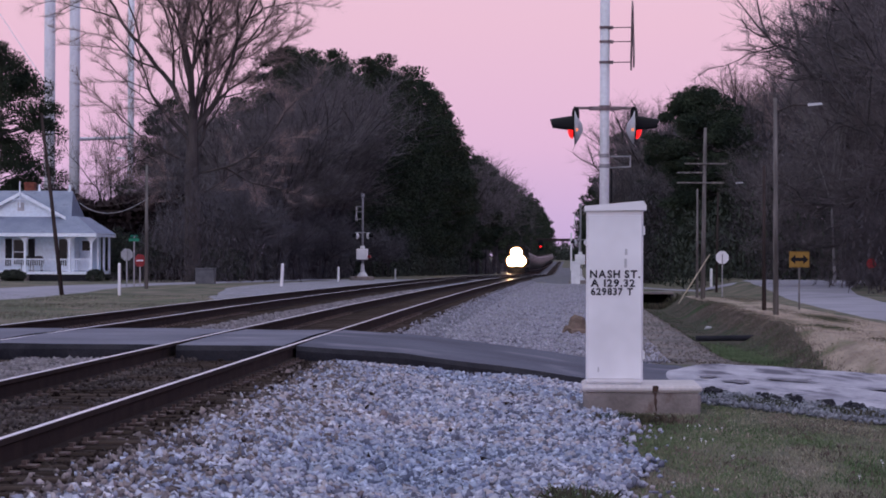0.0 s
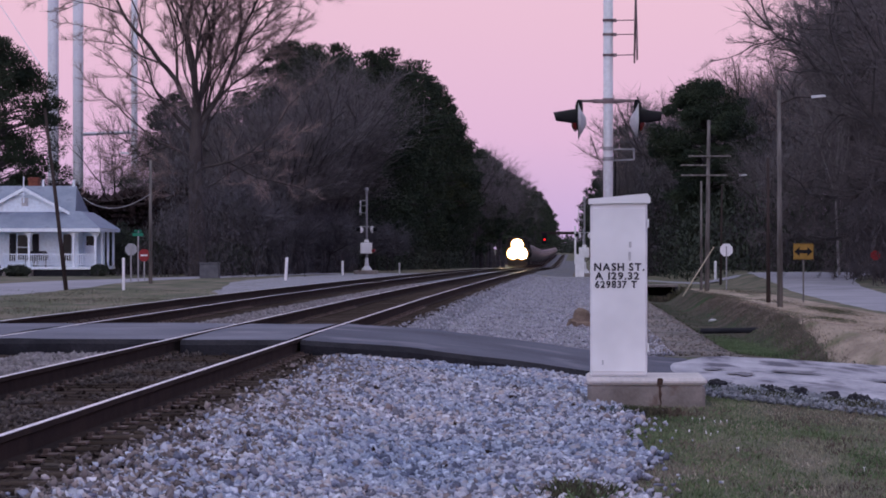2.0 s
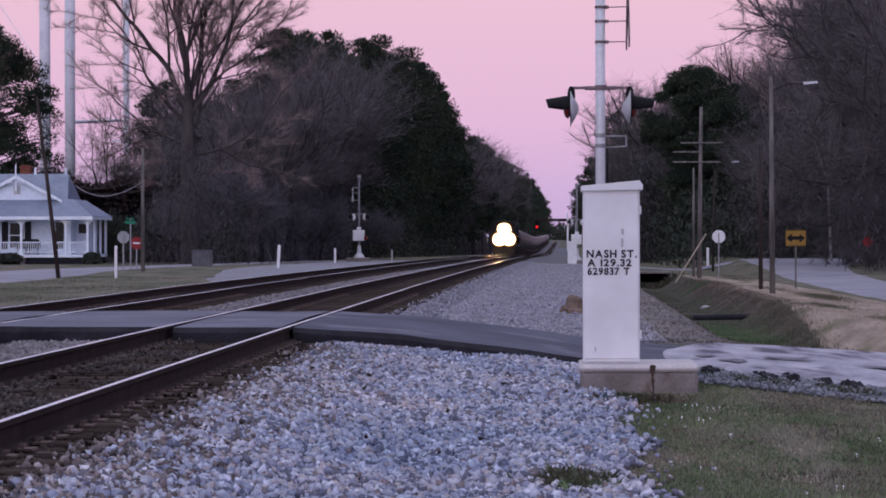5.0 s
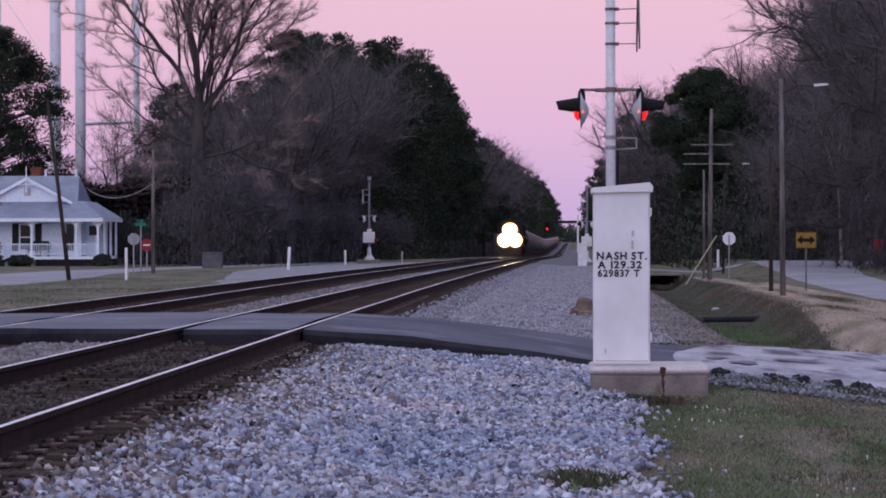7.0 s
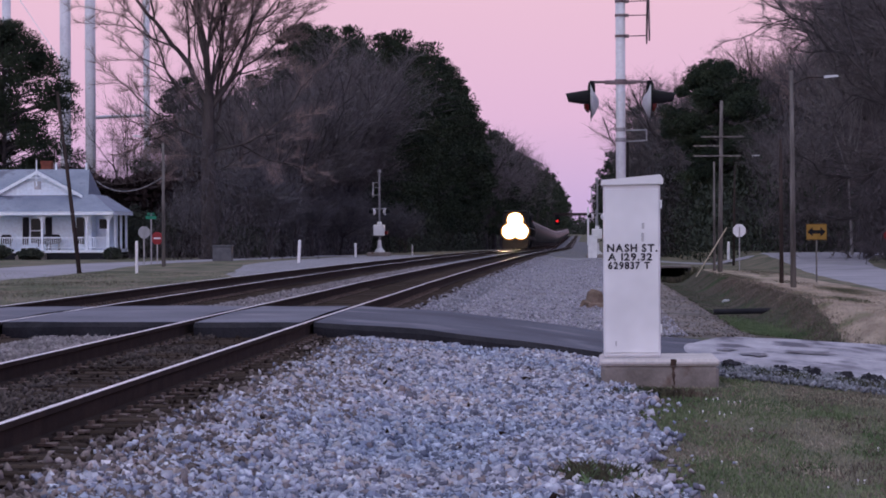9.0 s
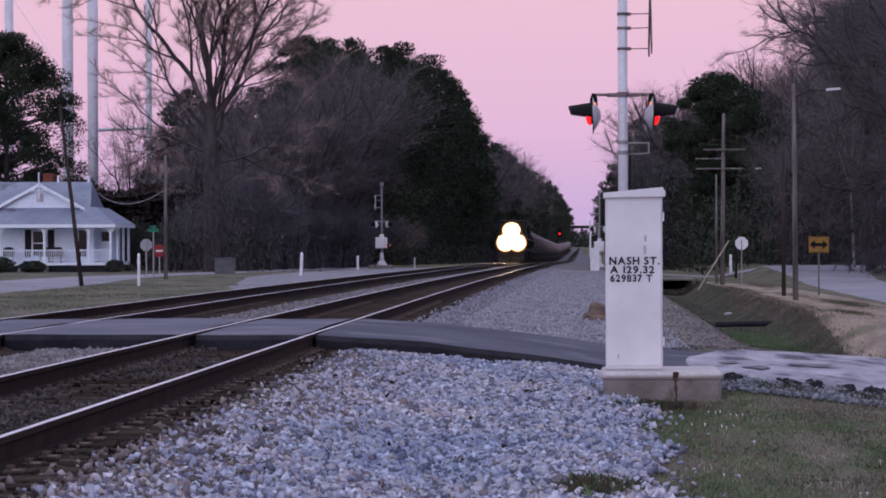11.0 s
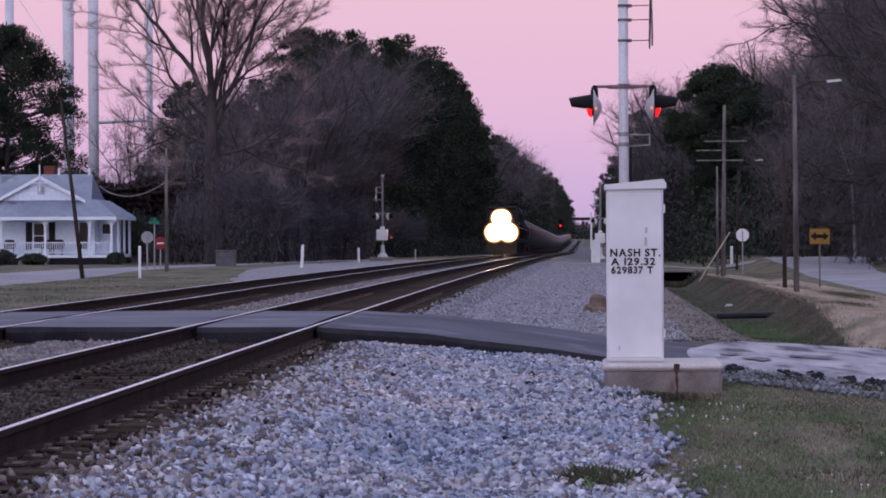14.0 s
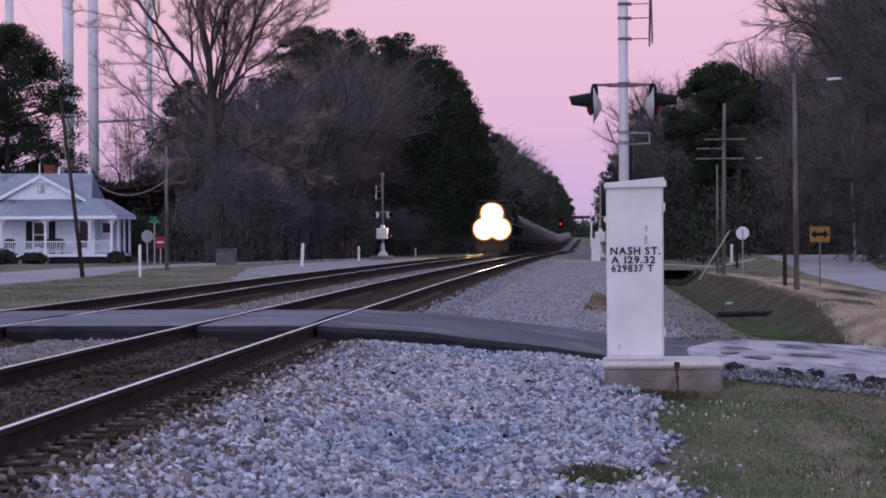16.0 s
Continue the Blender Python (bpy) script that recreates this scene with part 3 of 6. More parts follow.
def lettering(text, x, z, size, stretch, parent, y, mat):
    """One raised letter after another, spread over the given width."""
    glyphs, pen = [], 0.0
    for ch in text:
        if ch == " ":
            pen += size * 0.34
            continue
        cu = bpy.data.curves.new("letter", "FONT")
        cu.body, cu.size, cu.extrude, cu.resolution_u, cu.offset = ch, size, 0.001, 4, size * 0.034
        tmp = bpy.data.objects.new("letter", cu)
        me = bpy.data.meshes.new_from_object(tmp)
        bpy.data.objects.remove(tmp)
        me.materials.clear()
        me.materials.append(mat)
        xs = [v.co.x for v in me.vertices]
        glyphs.append((ch, me, pen, min(xs)))
        pen += max(xs) - min(xs) + size * 0.11
    k = stretch / (pen - size * 0.11)
    for ch, me, at, low in glyphs:
        for v in me.vertices:
            v.co.x = (v.co.x - low) * k
        ob = new("letter", me)
        ob.parent = parent
        ob.matrix_basis = pose(x + at * k, y, z, 90)
        tagged(ob, "black stencilled " + ("digit " if ch.isdigit() else "mark " if ch == "." else "letter ") + ch + " of " + text)


lettering("NASH ST.", -0.250, 1.070, 0.105, 0.505, case, -0.302, INK)
lettering("A 129.32", -0.243, 0.982, 0.100, 0.445, case, -0.302, INK)
lettering("629837 T", -0.240, 0.897, 0.098, 0.420, case, -0.302, INK)

# ---- the flashing-light mast beside the crossing ----
mast = thing("crossing_signal", pose(0.565, 43.0, -0.45), "aluminium crossing signal mast with hooded red flashers and an edge-on crossbuck", "crossing signal")
part("pole", Shape().tube([(0, 0, 0), (0, 0, 6.3)], 0.075, 20), ALU, mast, smooth=True)
part("foot", Shape().box(-0.2, 0.2, -0.2, 0.2, -0.1, 0.05, 0.02).tube([(0, 0, 0.05), (0, 0, 0.45)], [0.14, 0.09], 12), ALU, mast)
part("crossarm", Shape().tube([(-0.44, 0, 3.83), (0.44, 0, 3.83)], 0.022, 8).tube([(-0.24, 0, 3.825), (-0.05, 0, 3.825)], 0.033, 8).tube([(0.05, 0, 3.825), (0.24, 0, 3.825)], 0.033, 8).tube([(0, 0, 3.79), (0, 0, 3.87)], 0.092, 14), ARMRUST, mast)
inserts = []
for s in (-1, 1):
    flasher = part("flasher", Shape().tube([(s * 0.44, 0, 3.85), (s * 0.45, 0, 3.76), (s * 0.45, 0, 3.66)], [0.035, 0.06, 0.06], 8).tube([(s * 0.36, 0, 3.52), (s * 0.49, 0, 3.52)], [0.06, 0.15], 14), BLACK, mast, "black flasher housing")
    disc = Shape()
    ring = [(math.cos(a) * 0.30, math.sin(a) * 0.30) for a in np.linspace(0, 2 * math.pi, 33)[:-1]]
    disc.prism([(p[0], p[1]) for p in ring], "x", -0.004, 0.004)
    part("background", disc.moved(pose(s * 0.475, 0, 3.52, 0, s * 4)), BLACK, flasher, "black round backing disc")
    cone = Shape().tube([(s * 0.34, 0, 3.53), (s * 0.405, 0, 3.52), (s * 0.468, 0, 3.52)], [0.055, 0.17, 0.285], 20)
    part("back_shell", cone, GREYDISC, flasher, "weathered grey back shell", True)
    hood = Shape()
    n = 14
    vs, fs = [], []
    for i in range(n + 1):
        a = math.radians(-25 + 230 * i / n)
        c, q = math.cos(a), math.sin(a)
        vs += [(s * 0.485, c * 0.165, 3.55 + q * 0.165), (s * (0.82 + 0.03 * max(q, -0.3)), c * 0.12, 3.565 + q * 0.092), (s * 0.485, c * 0.157, 3.55 + q * 0.157), (s * (0.81 + 0.03 * max(q, -0.3)), c * 0.112, 3.565 + q * 0.084)]
    for i in range(n):
        a, b = i * 4, i * 4 + 4
        fs += [(a, b, b + 1, a + 1), (a + 2, a + 3, b + 3, b + 2), (a + 1, b + 1, b + 3, a + 3)]
    hood.add(vs, fs)
    part("hood", hood, BLACK, flasher, "black sheet hood")
    # the turning lens insert: its lower half burns, its upper half is dark glass
    insert = part("lens", Shape().tube([(0, 0, 0), (0.01, 0, 0)], 0.02, 8), BLACK, mast, "turning red lens")
    insert.location = (s * 0.49, 0, 3.50)
    for half, mat, lab in ((-1, REDLIT, "lit red glass"), (1, REDDARK, "dark red glass")):
        vs, fs = [], []
        for i in range(7):
            phi = math.radians(90 * i / 6)
            for j in range(9):
                a = math.pi * j / 8
                vs.append((s * 0.085 * math.sin(phi), 0.15 * math.cos(phi) * math.cos(a), half * 0.15 * math.cos(phi) * math.sin(a)))
        for i in range(6):
            for j in range(8):
                fs.append((i * 9 + j, i * 9 + j + 1, (i + 1) * 9 + j + 1, (i + 1) * 9 + j))
        part("glass", Shape().add(vs, fs), mat, insert, lab, True)
    peep = Shape().tube([(-s * 0.055, -0.17, -0.005), (-s * 0.055, -0.235, -0.02)], 0.02, 8)
    part("peephole", peep, AMBER, insert, "glowing amber side peephole")
    inserts.append((insert, s))
part("crossbuck", Shape().box(-0.012, 0.012, -0.115, 0.115, -0.61, 0.61, 0, pose(0.415, 0, 4.95, 45)).box(-0.012, 0.012, -0.115, 0.115, -0.61, 0.61, 0, pose(0.44, 0, 4.95, -45)), ARMRUST, mast, "weathered crossbuck seen edge-on")
for z in (4.54, 4.86, 5.08):
    part("bracket", Shape().tube([(0, 0, z - 0.02), (0, 0, z + 0.02)], 0.086, 12).box(0.06, 0.13, -0.03, 0.03, z - 0.025, z + 0.025).tube([(0.12, 0, z), (0.41, 0, z + 0.005)], 0.008, 6), ARMRUST, mast)
part("handle_bracket", Shape().tube([(0.05, 0, 2.90), (0.38, 0, 2.92), (0.40, 0, 2.92)], 0.012, 6).tube([(0.40, 0, 2.92), (0.40, 0, 3.10)], 0.012, 6).tube([(0.40, 0, 3.08), (0.05, 0, 3.08)], 0.012, 6).tube([(0, 0, 2.9), (0, 0, 2.96)], 0.085, 12).tube([(0, 0, 3.06), (0, 0, 3.12)], 0.085, 12), GALV, mast)
part("conduit", Shape().tube([(0.11, 0.03, 0.2), (0.11, 0.03, 2.9)], 0.014, 6), BLACK, mast)


# ---- trees ----
def bare_tree(seed, height, spread, fork, levels, twigs, twig_len, limb=0.16, lean=0.0, vase=0.75, mat=None, bark=None):
    """A leafless tree: trunk and limbs as tapered bars, then many fine twigs."""
    rnd = random.Random(seed)
    wood, tips = Shape(), []

    def branch(p, d, length, r, level):
        pts, rad = [p], [r]
        n = 4 if level < 3 else 3
        for i in range(n):
            d = (d + Vector((rnd.uniform(-1, 1), rnd.uniform(-1, 1), rnd.uniform(-0.5, 0.9) + (0.25 if level < 3 else 0.1))) * 0.16).normalized()
            p = p + d * length / n
            pts.append(p)
            rad.append(r * (1 - 0.5 * (i + 1) / n))
        wood.tube(pts, rad, 8 if level == 0 else (5 if level < 2 else 3), False)
        if level >= levels - 2:
            tips.extend((a, b) for a, b in zip(pts[:-1], pts[1:]))
        if level < levels:
            kids = (rnd.randint(4, 6) if level == 0 else rnd.randint(2, 3))
            for k in range(kids):
                a = 2 * math.pi * (k + rnd.uniform(-0.3, 0.3)) / kids
                out = vase * (rnd.uniform(0.35, 1.0)) * spread
                u = d.orthogonal().normalized()
                w = d.cross(u)
                nd = (d + (u * math.cos(a) + w * math.sin(a)) * out).normalized()
                branch(pts[-1], nd, length * rnd.uniform(0.62, 0.85), r * rnd.uniform(0.42, 0.56), level + 1)
            for k in range(2 if level else 1):
                i = rnd.randint(1, len(pts) - 2)
                u = d.orthogonal().normalized()
                u.rotate(Matrix.Rotation(rnd.uniform(0, 6.28), 3, d))
                nd = (d * 0.45 + u).normalized()
                if pts[i].z > fork * 0.75 or level > 0:
                    branch(pts[i], nd, length * rnd.uniform(0.45, 0.7), rad[i] * 0.4, level + 1)

    branch(Vector((0, 0, -0.15)), Vector((lean, 0, 1)).normalized(), fork, limb * height / 12, 0)
    top = max(v[2] for v in wood.v)
    k = height / top
    per = twigs / max(1, len(tips))
    vs, fs = [], []
    for a, b in tips:
        count = int(per) + (rnd.random() < per - int(per))
        for _ in range(count):
            q = a.lerp(b, rnd.random())
            d = ((b - a).normalized() * 0.5 + Vector((rnd.gauss(0, 0.6), rnd.gauss(0, 0.6), rnd.gauss(0.15, 0.5)))).normalized()
            L = twig_len * rnd.uniform(0.5, 1.4) / k
            w = 0.0105 / k * rnd.uniform(0.7, 1.4)
            s1 = d.orthogonal().normalized() * w
            s2 = d.cross(s1).normalized() * w
            o = len(vs)
            mid = q + d * L * 0.55 + Vector((rnd.gauss(0, 0.05), rnd.gauss(0, 0.05), 0)) * L
            s1 = (s1 * rnd.uniform(-1, 1) + s2 * rnd.uniform(-1, 1)).normalized() * w
            vs += [q - s1, q + s1, q + d * L, mid - s1, mid + s1, mid + (d + Vector((rnd.gauss(0, 0.7), rnd.gauss(0, 0.7), 0.3))) * L * 0.6]
            fs += [(o, o + 1, o + 2), (o + 3, o + 4, o + 5)]
    wood.v = [(x * k, y * k, z * k) for x, y, z in wood.v]
    return wood.mesh("trunk", bark or BARK), fast_mesh("crown", np.array([tuple(v) for v in vs]) * k, fs, mat or TWIG)


def pine(seed, height, width, bare, clumps, needles, mat=None, leaf=1.0, puff=0.2, dome=2.6, foot=0.6):
    """A pine: straight trunk, boughs, and a domed crown of needle tufts gathered in tight puffs with gaps."""
    rnd = random.Random(seed)
    wood = Shape().tube([(0, 0, -0.2), (rnd.uniform(-.2, .2), 0, height * 0.5), (rnd.uniform(-.3, .3), 0, height * 0.97)], [0.24, 0.17, 0.04], 8)
    vs, fs = [], []
    for c in range(clumps):
        f = (c + rnd.random()) / clumps
        z = bare + (height - bare) * f
        reach = width * (1 - f ** dome) ** 0.55 * min(1, foot + 1.3 * f) * rnd.uniform(0.12, 1.0) ** 0.6
        a = rnd.uniform(0, 6.283)
        c0 = Vector((math.cos(a) * reach, math.sin(a) * reach, z))
        wood.tube([(0, 0, z - reach * 0.25), c0 * 0.5 + Vector((0, 0, (z - reach * 0.2) * 0.5)), c0], [0.07, 0.05, 0.02], 3, False)
        rx = rnd.uniform(0.65, 1.3) * width * puff
        rz = rx * rnd.uniform(0.5, 0.85)
        for _ in range(needles):
            d = Vector((rnd.gauss(0, 1), rnd.gauss(0, 1), rnd.gauss(0, 1))).normalized()
            p = c0 + Vector((d.x * rx, d.y * rx, d.z * rz)) * rnd.random() ** 0.4
            u = (d * 0.7 + Vector((rnd.gauss(0, 0.7), rnd.gauss(0, 0.7), rnd.gauss(0.3, 0.6)))).normalized()
            w = u.orthogonal().normalized()
            w.rotate(Matrix.Rotation(rnd.uniform(0, 6.28), 3, u))
            L = rnd.uniform(0.2, 0.42) * leaf
            o = len(vs)
            vs += [p - w * L * 0.3, p + w * L * 0.3, p + u * L * 1.3]
            fs += [(o, o + 1, o + 2)]
    return wood.mesh("trunk", BARK), fast_mesh("crown", [tuple(v) for v in vs], fs, mat or NEEDLE)


def plant(name, meshes, m, label, category, group):
    t = thing(name, m, label, category, group)
    part("trunk", meshes[0], None, t)
    part("crown", meshes[1], None, t)
    return t


def ground_z(x, y):
    return float(land(x, y))


def forked_tree(seed, trunk, limbs, reach, wild, up, per_tip, mat, spur=0.35, bark=None):
    """A big leafless tree: limbs (height, tilt, azimuth, radius) that fork again and again, thinner and shorter, into fine twigs."""
    rn = random.Random(seed)
    wood, tips = Shape(), []

    def side(d, tilt, a):
        u = d.orthogonal().normalized()
        u.rotate(Matrix.Rotation(a, 3, d))
        return (d * math.cos(tilt) + u * math.sin(tilt)).normalized()

    def fork(p, d, r):
        length = reach * math.sqrt(r) * rn.uniform(0.7, 1.3)
        n = 4 if r > 0.05 else 3
        pts, rad = [Vector(p)], [r]
        for i in range(n):
            d = (d + Vector((rn.gauss(0, wild), rn.gauss(0, wild), up + rn.gauss(0, wild)))).normalized()
            pts.append(pts[-1] + d * length / n)
            rad.append(r * (1 - 0.16 * (i + 1) / n))
        wood.tube(pts, rad, 7 if r > 0.1 else 5 if r > 0.03 else 3, False)
        if r < 0.035:
            tips.extend(zip(pts[:-1], pts[1:]))
        if r < 0.014:
            return
        a = rn.uniform(0, 6.283)
        fork(pts[-1], side(d, rn.uniform(0.08, 0.30), a), r * rn.uniform(0.77, 0.85))
        fork(pts[-1], side(d, rn.uniform(0.40, 0.85), a + math.pi), r * rn.uniform(0.44, 0.60))
        if rn.random() < spur:
            fork(pts[n // 2], side(d, rn.uniform(0.6, 1.0), rn.uniform(0, 6.283)), min(r * 0.4, 0.03))

    wood.tube([(0, 0, -0.2), (0.03, 0, trunk * 0.3), (-0.05, 0, trunk * 0.65), (0.05, 0, trunk)], [0.58, 0.50, 0.44, 0.24], 10, False)
    for z, tilt, a, r in limbs:
        t, a = math.radians(tilt), math.radians(a + rn.uniform(-8, 8))
        fork((0, 0, z), Vector((math.sin(t) * math.cos(a), math.sin(t) * math.sin(a), math.cos(t))), r)
    vs, fs = [], []
    for a, b in tips:
        for _ in range(per_tip):
            d = ((b - a).normalized() + Vector((rn.gauss(0, 0.5), rn.gauss(0, 0.5), rn.gauss(0.2, 0.4)))).normalized()
            p, L = a.lerp(b, rn.random()), rn.uniform(0.3, 0.9)
            w = side(d, 1.5, rn.uniform(0, 6.283)) * rn.uniform(0.003, 0.006)
            o = len(vs)
            vs += [p - w, p + w, p + d * L]
            fs.append((o, o + 1, o + 2))
    return wood.mesh("trunk", bark or BARK), fast_mesh("crown", [tuple(v) for v in vs], fs, mat)


VASE = [(10.4, 4, 100, 0.20), (10.1, 14, 184, 0.19), (10.2, 17, 2, 0.19), (9.5, 29, 178, 0.19), (9.1, 36, 357, 0.19), (8.8, 26, 20, 0.13), (8.5, 45, 182, 0.14), (8.1, 49, 3, 0.13), (9.7, 24, 80, 0.11), (9.6, 24, 265, 0.11), (7.3, 62, 184, 0.09), (6.6, 70, 2, 0.10), (6.2, 80, 178, 0.05), (5.4, 84, 6, 0.06), (5.0, 78, 186, 0.04)]
GNARL = [(3.4, 86, 182, 0.14), (6.0, 80, 168, 0.17), (7.4, 80, 196, 0.17), (8.6, 76, 176, 0.19), (10.0, 72, 186, 0.19), (11.4, 64, 172, 0.19), (12.6, 55, 188, 0.18), (13.6, 38, 180, 0.17), (13.4, 30, 90, 0.13), (10.0, 74, 240, 0.13), (10.4, 74, 120, 0.13), (7.0, 80, 215, 0.13), (14.2, 12, 20, 0.13), (12.0, 52, 0, 0.13)]
ELM = forked_tree(5, 10.8, VASE, 4.85, 0.085, 0.015, 13, BUDS, 0.15, OAKBARK)
OAK = forked_tree(23, 14.5, GNARL, 4.35, 0.20, 0.0, 6, TWIG)
BARES = [bare_tree(11 + k, 15.0, 0.9, 2.6, 3, 3600, 1.15, 0.15, 0, 0.75) for k in range(5)]
PINES = [pine(31 + k, 19.0, 4.4, 6.5 - 2 * k, 60, 190, None, 0.66) for k in range(3)]
FARPINES = [pine(31 + k, 19.0, 4.4, 6.5 - 2 * k, 54, 80, None, 1.2) for k in range(3)]
FARBARES = [bare_tree(91 + k, 15.0, 0.9, 2.6, 3, 2200, 1.4, 0.15, 0, 0.75) for k in range(3)]
BRUSH = [bare_tree(51 + k, 5.0, 1.2, 0.8, 3, 1800, 0.7, 0.08, 0, 0.9, BRUSHWOOD) for k in range(2)]
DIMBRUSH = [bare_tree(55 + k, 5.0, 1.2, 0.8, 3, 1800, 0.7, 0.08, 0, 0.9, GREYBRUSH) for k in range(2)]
PALE = bare_tree(66, 15.0, 0.7, 7.5, 3, 900, 0.9, 0.13, 0.04, 0.6, None, PALEBARK)
plant("bare_oak", ELM, pose(-22.9, 168, ground_z(-22.9, 168) - 0.1, 0, 0, 8), "tall leafless oak with a rising vase of limbs", "tree", "")
plant("bare_oak", OAK, pose(24.4, 180, ground_z(24.4, 180) - 0.1, 0, 0, 35), "tall leafless oak reaching over the street", "tree", "")
plant("bare_oak", OAK, pose(23.1, 177, ground_z(23.1, 177) - 0.1, 0, 0, 15) @ Matrix.Diagonal((0.95, 0.95, 1.08, 1)), "tall leafless oak with crooked limbs behind the street", "tree", "")
plant("bare_oak", OAK, pose(20.6, 171, ground_z(20.6, 171) - 0.1), "leafless oak with crooked level limbs beside the street", "tree", "")
for x, y, turn in ((17.7, 184, 30), (19.7, 186, 200)):
    plant("bare_tree", PALE, pose(x, y, ground_z(x, y) - 0.1, 0, 0, turn), "slender pale-barked leafless tree beside the street", "tree", "pale trees by the street")
BROAD = pine(76, 20.0, 5.6, 3.0, 200, 420, None, 0.62, 0.18, 5.0, 0.25)
plant("broad_pine", BROAD, pose(13.6, 283, ground_z(13.6, 283)) @ Matrix.Diagonal((1.04, 1.04, 0.95, 1)), "broad-crowned dark pine over the street trees", "tree", "")
# bare woods and pines along both sides of the line
rnd = random.Random(4)


def stand(meshes, name, label, group, spots, base, low=0.9, high=1.04):
    """spots: x, y, height."""
    for x, y, h in spots:
        k = rnd.randrange(len(meshes))
        s = h * rnd.uniform(low, high) / base
        m = pose(x, y, ground_z(x, y) - 0.1, 0, 0, rnd.uniform(0, 360)) @ Matrix.Diagonal((s * rnd.uniform(0.9, 1.15), s * rnd.uniform(0.9, 1.15), s, 1))
        plant(name, meshes[k], m, label, "tree", group)


def strip(n, x0, x1, y0, y1, heights, drift=None):
    """n spots along the line; heights and drift are graded by (y, value)."""
    out = []
    for i in range(n):
        y = y0 + (y1 - y0) * (i + rnd.random()) / n
        x = rnd.uniform(x0, x1) + (np.interp(y, *zip(*drift)) if drift else 0)
        out.append((x, y, float(np.interp(y, *zip(*heights)))))
    return out


LEFT_H = [(180, 14), (223, 18.2), (288, 22.6), (350, 25.7), (410, 27.5), (480, 25.5), (545, 20)]
stand(BARES, "bare_tree", "leafless grey-brown tree at the wood's edge", "the wood left of the line", strip(10, -22.5, -19.4, 182, 240, [(180, 11), (240, 15)]) + strip(14, -20.4, -19.0, 186, 240, [(186, 12), (215, 16.5), (240, 17.5)]) + [s for s in strip(16, -40, -25, 190, 270, [(190, 10), (270, 13)]) if s[0] / s[1] > -0.150], 15)
stand(PINES, "pine_tree", "tall dark green pine among bare trees", "the wood left of the line", strip(34, -23.2, -20.3, 215, 530, LEFT_H) + strip(5, -30, -25, 230, 420, LEFT_H) + [(-22.5, 222, 18.6), (-21.5, 232, 18.6), (-20.9, 246, 19.3), (-20.4, 262, 20.6), (-20.9, 270, 21.4), (-20.6, 285, 22.4)], 19)
FAR_H, FAR_X = [(510, 22), (560, 23.5), (800, 25), (1300, 24.5), (1800, 18)], [(510, 1), (560, 3.2), (800, 6.3), (1200, 10), (1800, 12)]
stand(FARBARES, "bare_tree", "leafless tree far down the line", "the far wood left of the line", strip(9, -24, -20.5, 515, 640, FAR_H, FAR_X) + strip(7, -25, -20, 640, 900, FAR_H, FAR_X) + [(-20.7, 530, 24.5), (-19.9, 545, 23)], 15)
stand(FARPINES, "pine_tree", "dark pine far down the line", "the far wood left of the line", strip(28, -25, -20, 560, 1700, FAR_H, FAR_X) + [(-17.9, 548, 22.8), (-18.6, 565, 23.6), (-17.4, 590, 22.8), (-18.2, 625, 23.4), (-17.6, 660, 23.2), (-18.3, 700, 23.8), (-18.0, 745, 24)], 19)
stand(FARPINES, "pine_tree", "dark pine closing the end of the line", "the wood at the line's end", [(-30 + 5 * k + rnd.uniform(-2, 2), 1900 + rnd.uniform(-60, 60), 12) for k in range(16)], 19)
stand(BRUSH, "brush", "dense leafless brush at the wood's foot", "brush left of the line", [(-24.0, 177, 5.6), (-21.6, 176, 5.8), (-25.0, 179, 5.2), (-20.2, 176, 6.5), (-21.6, 178, 7)] + strip(24, -21, -18.2, 186, 300, [(180, 5), (420, 6)]), 5)
RIGHT_H = [(140, 17), (180, 21), (260, 25.5), (330, 24), (800, 20)]
stand(BARES, "bare_tree", "leafless tree beside the street", "the wood right of the line", [s for s in strip(14, 19, 27, 145, 230, RIGHT_H) if 0.104 < s[0] / s[1] < 0.155] + [s for s in strip(11, 24, 34, 230, 330, RIGHT_H) if 0.095 < s[0] / s[1] < 0.14] + [s for s in strip(9, 27, 50, 190, 400, RIGHT_H) if s[0] / s[1] < 0.145] + [(22.3, 212, 24), (23.6, 224, 26), (21.6, 196, 21.5)], 15)
HAZY = [bare_tree(81 + k, 15.0, 0.9, 2.6, 3, 6500, 0.95, 0.12, 0, 0.75, BUDS) for k in range(2)]
stand(HAZY, "bare_tree", "leafless brown-budded tree among pines", "the wood right of the line", [(20.8, 306, 20.5), (22.2, 312, 22), (23.6, 304, 23), (25.2, 310, 24.5), (21.6, 322, 22.5), (26.4, 300, 25), (13.4, 346, 22.5), (12.2, 352, 22)], 15)
stand(PINES, "pine_tree", "low dark pine behind the street trees", "the wood right of the line", [(17.4, 300, 12), (18.6, 318, 13)], 19)
stand(FARBARES, "bare_tree", "leafless tree past the far street", "the wood right of the line", strip(10, 13, 22, 340, 560, [(340, 17), (560, 18)]), 15)
stand(PINES, "pine_tree", "tall dark green pine beside the street", "the wood right of the line", strip(4, 14, 19, 335, 380, [(325, 20), (360, 21)]) + strip(9, 9.5, 13.5, 400, 560, [(400, 20), (560, 22.5)], [(400, 1), (560, -0.5)]), 19)
stand(FARPINES, "pine_tree", "tall dark green pine far along the line", "the wood right of the line", strip(16, 8, 12, 560, 1500, [(560, 22.5), (1300, 23)]), 19)
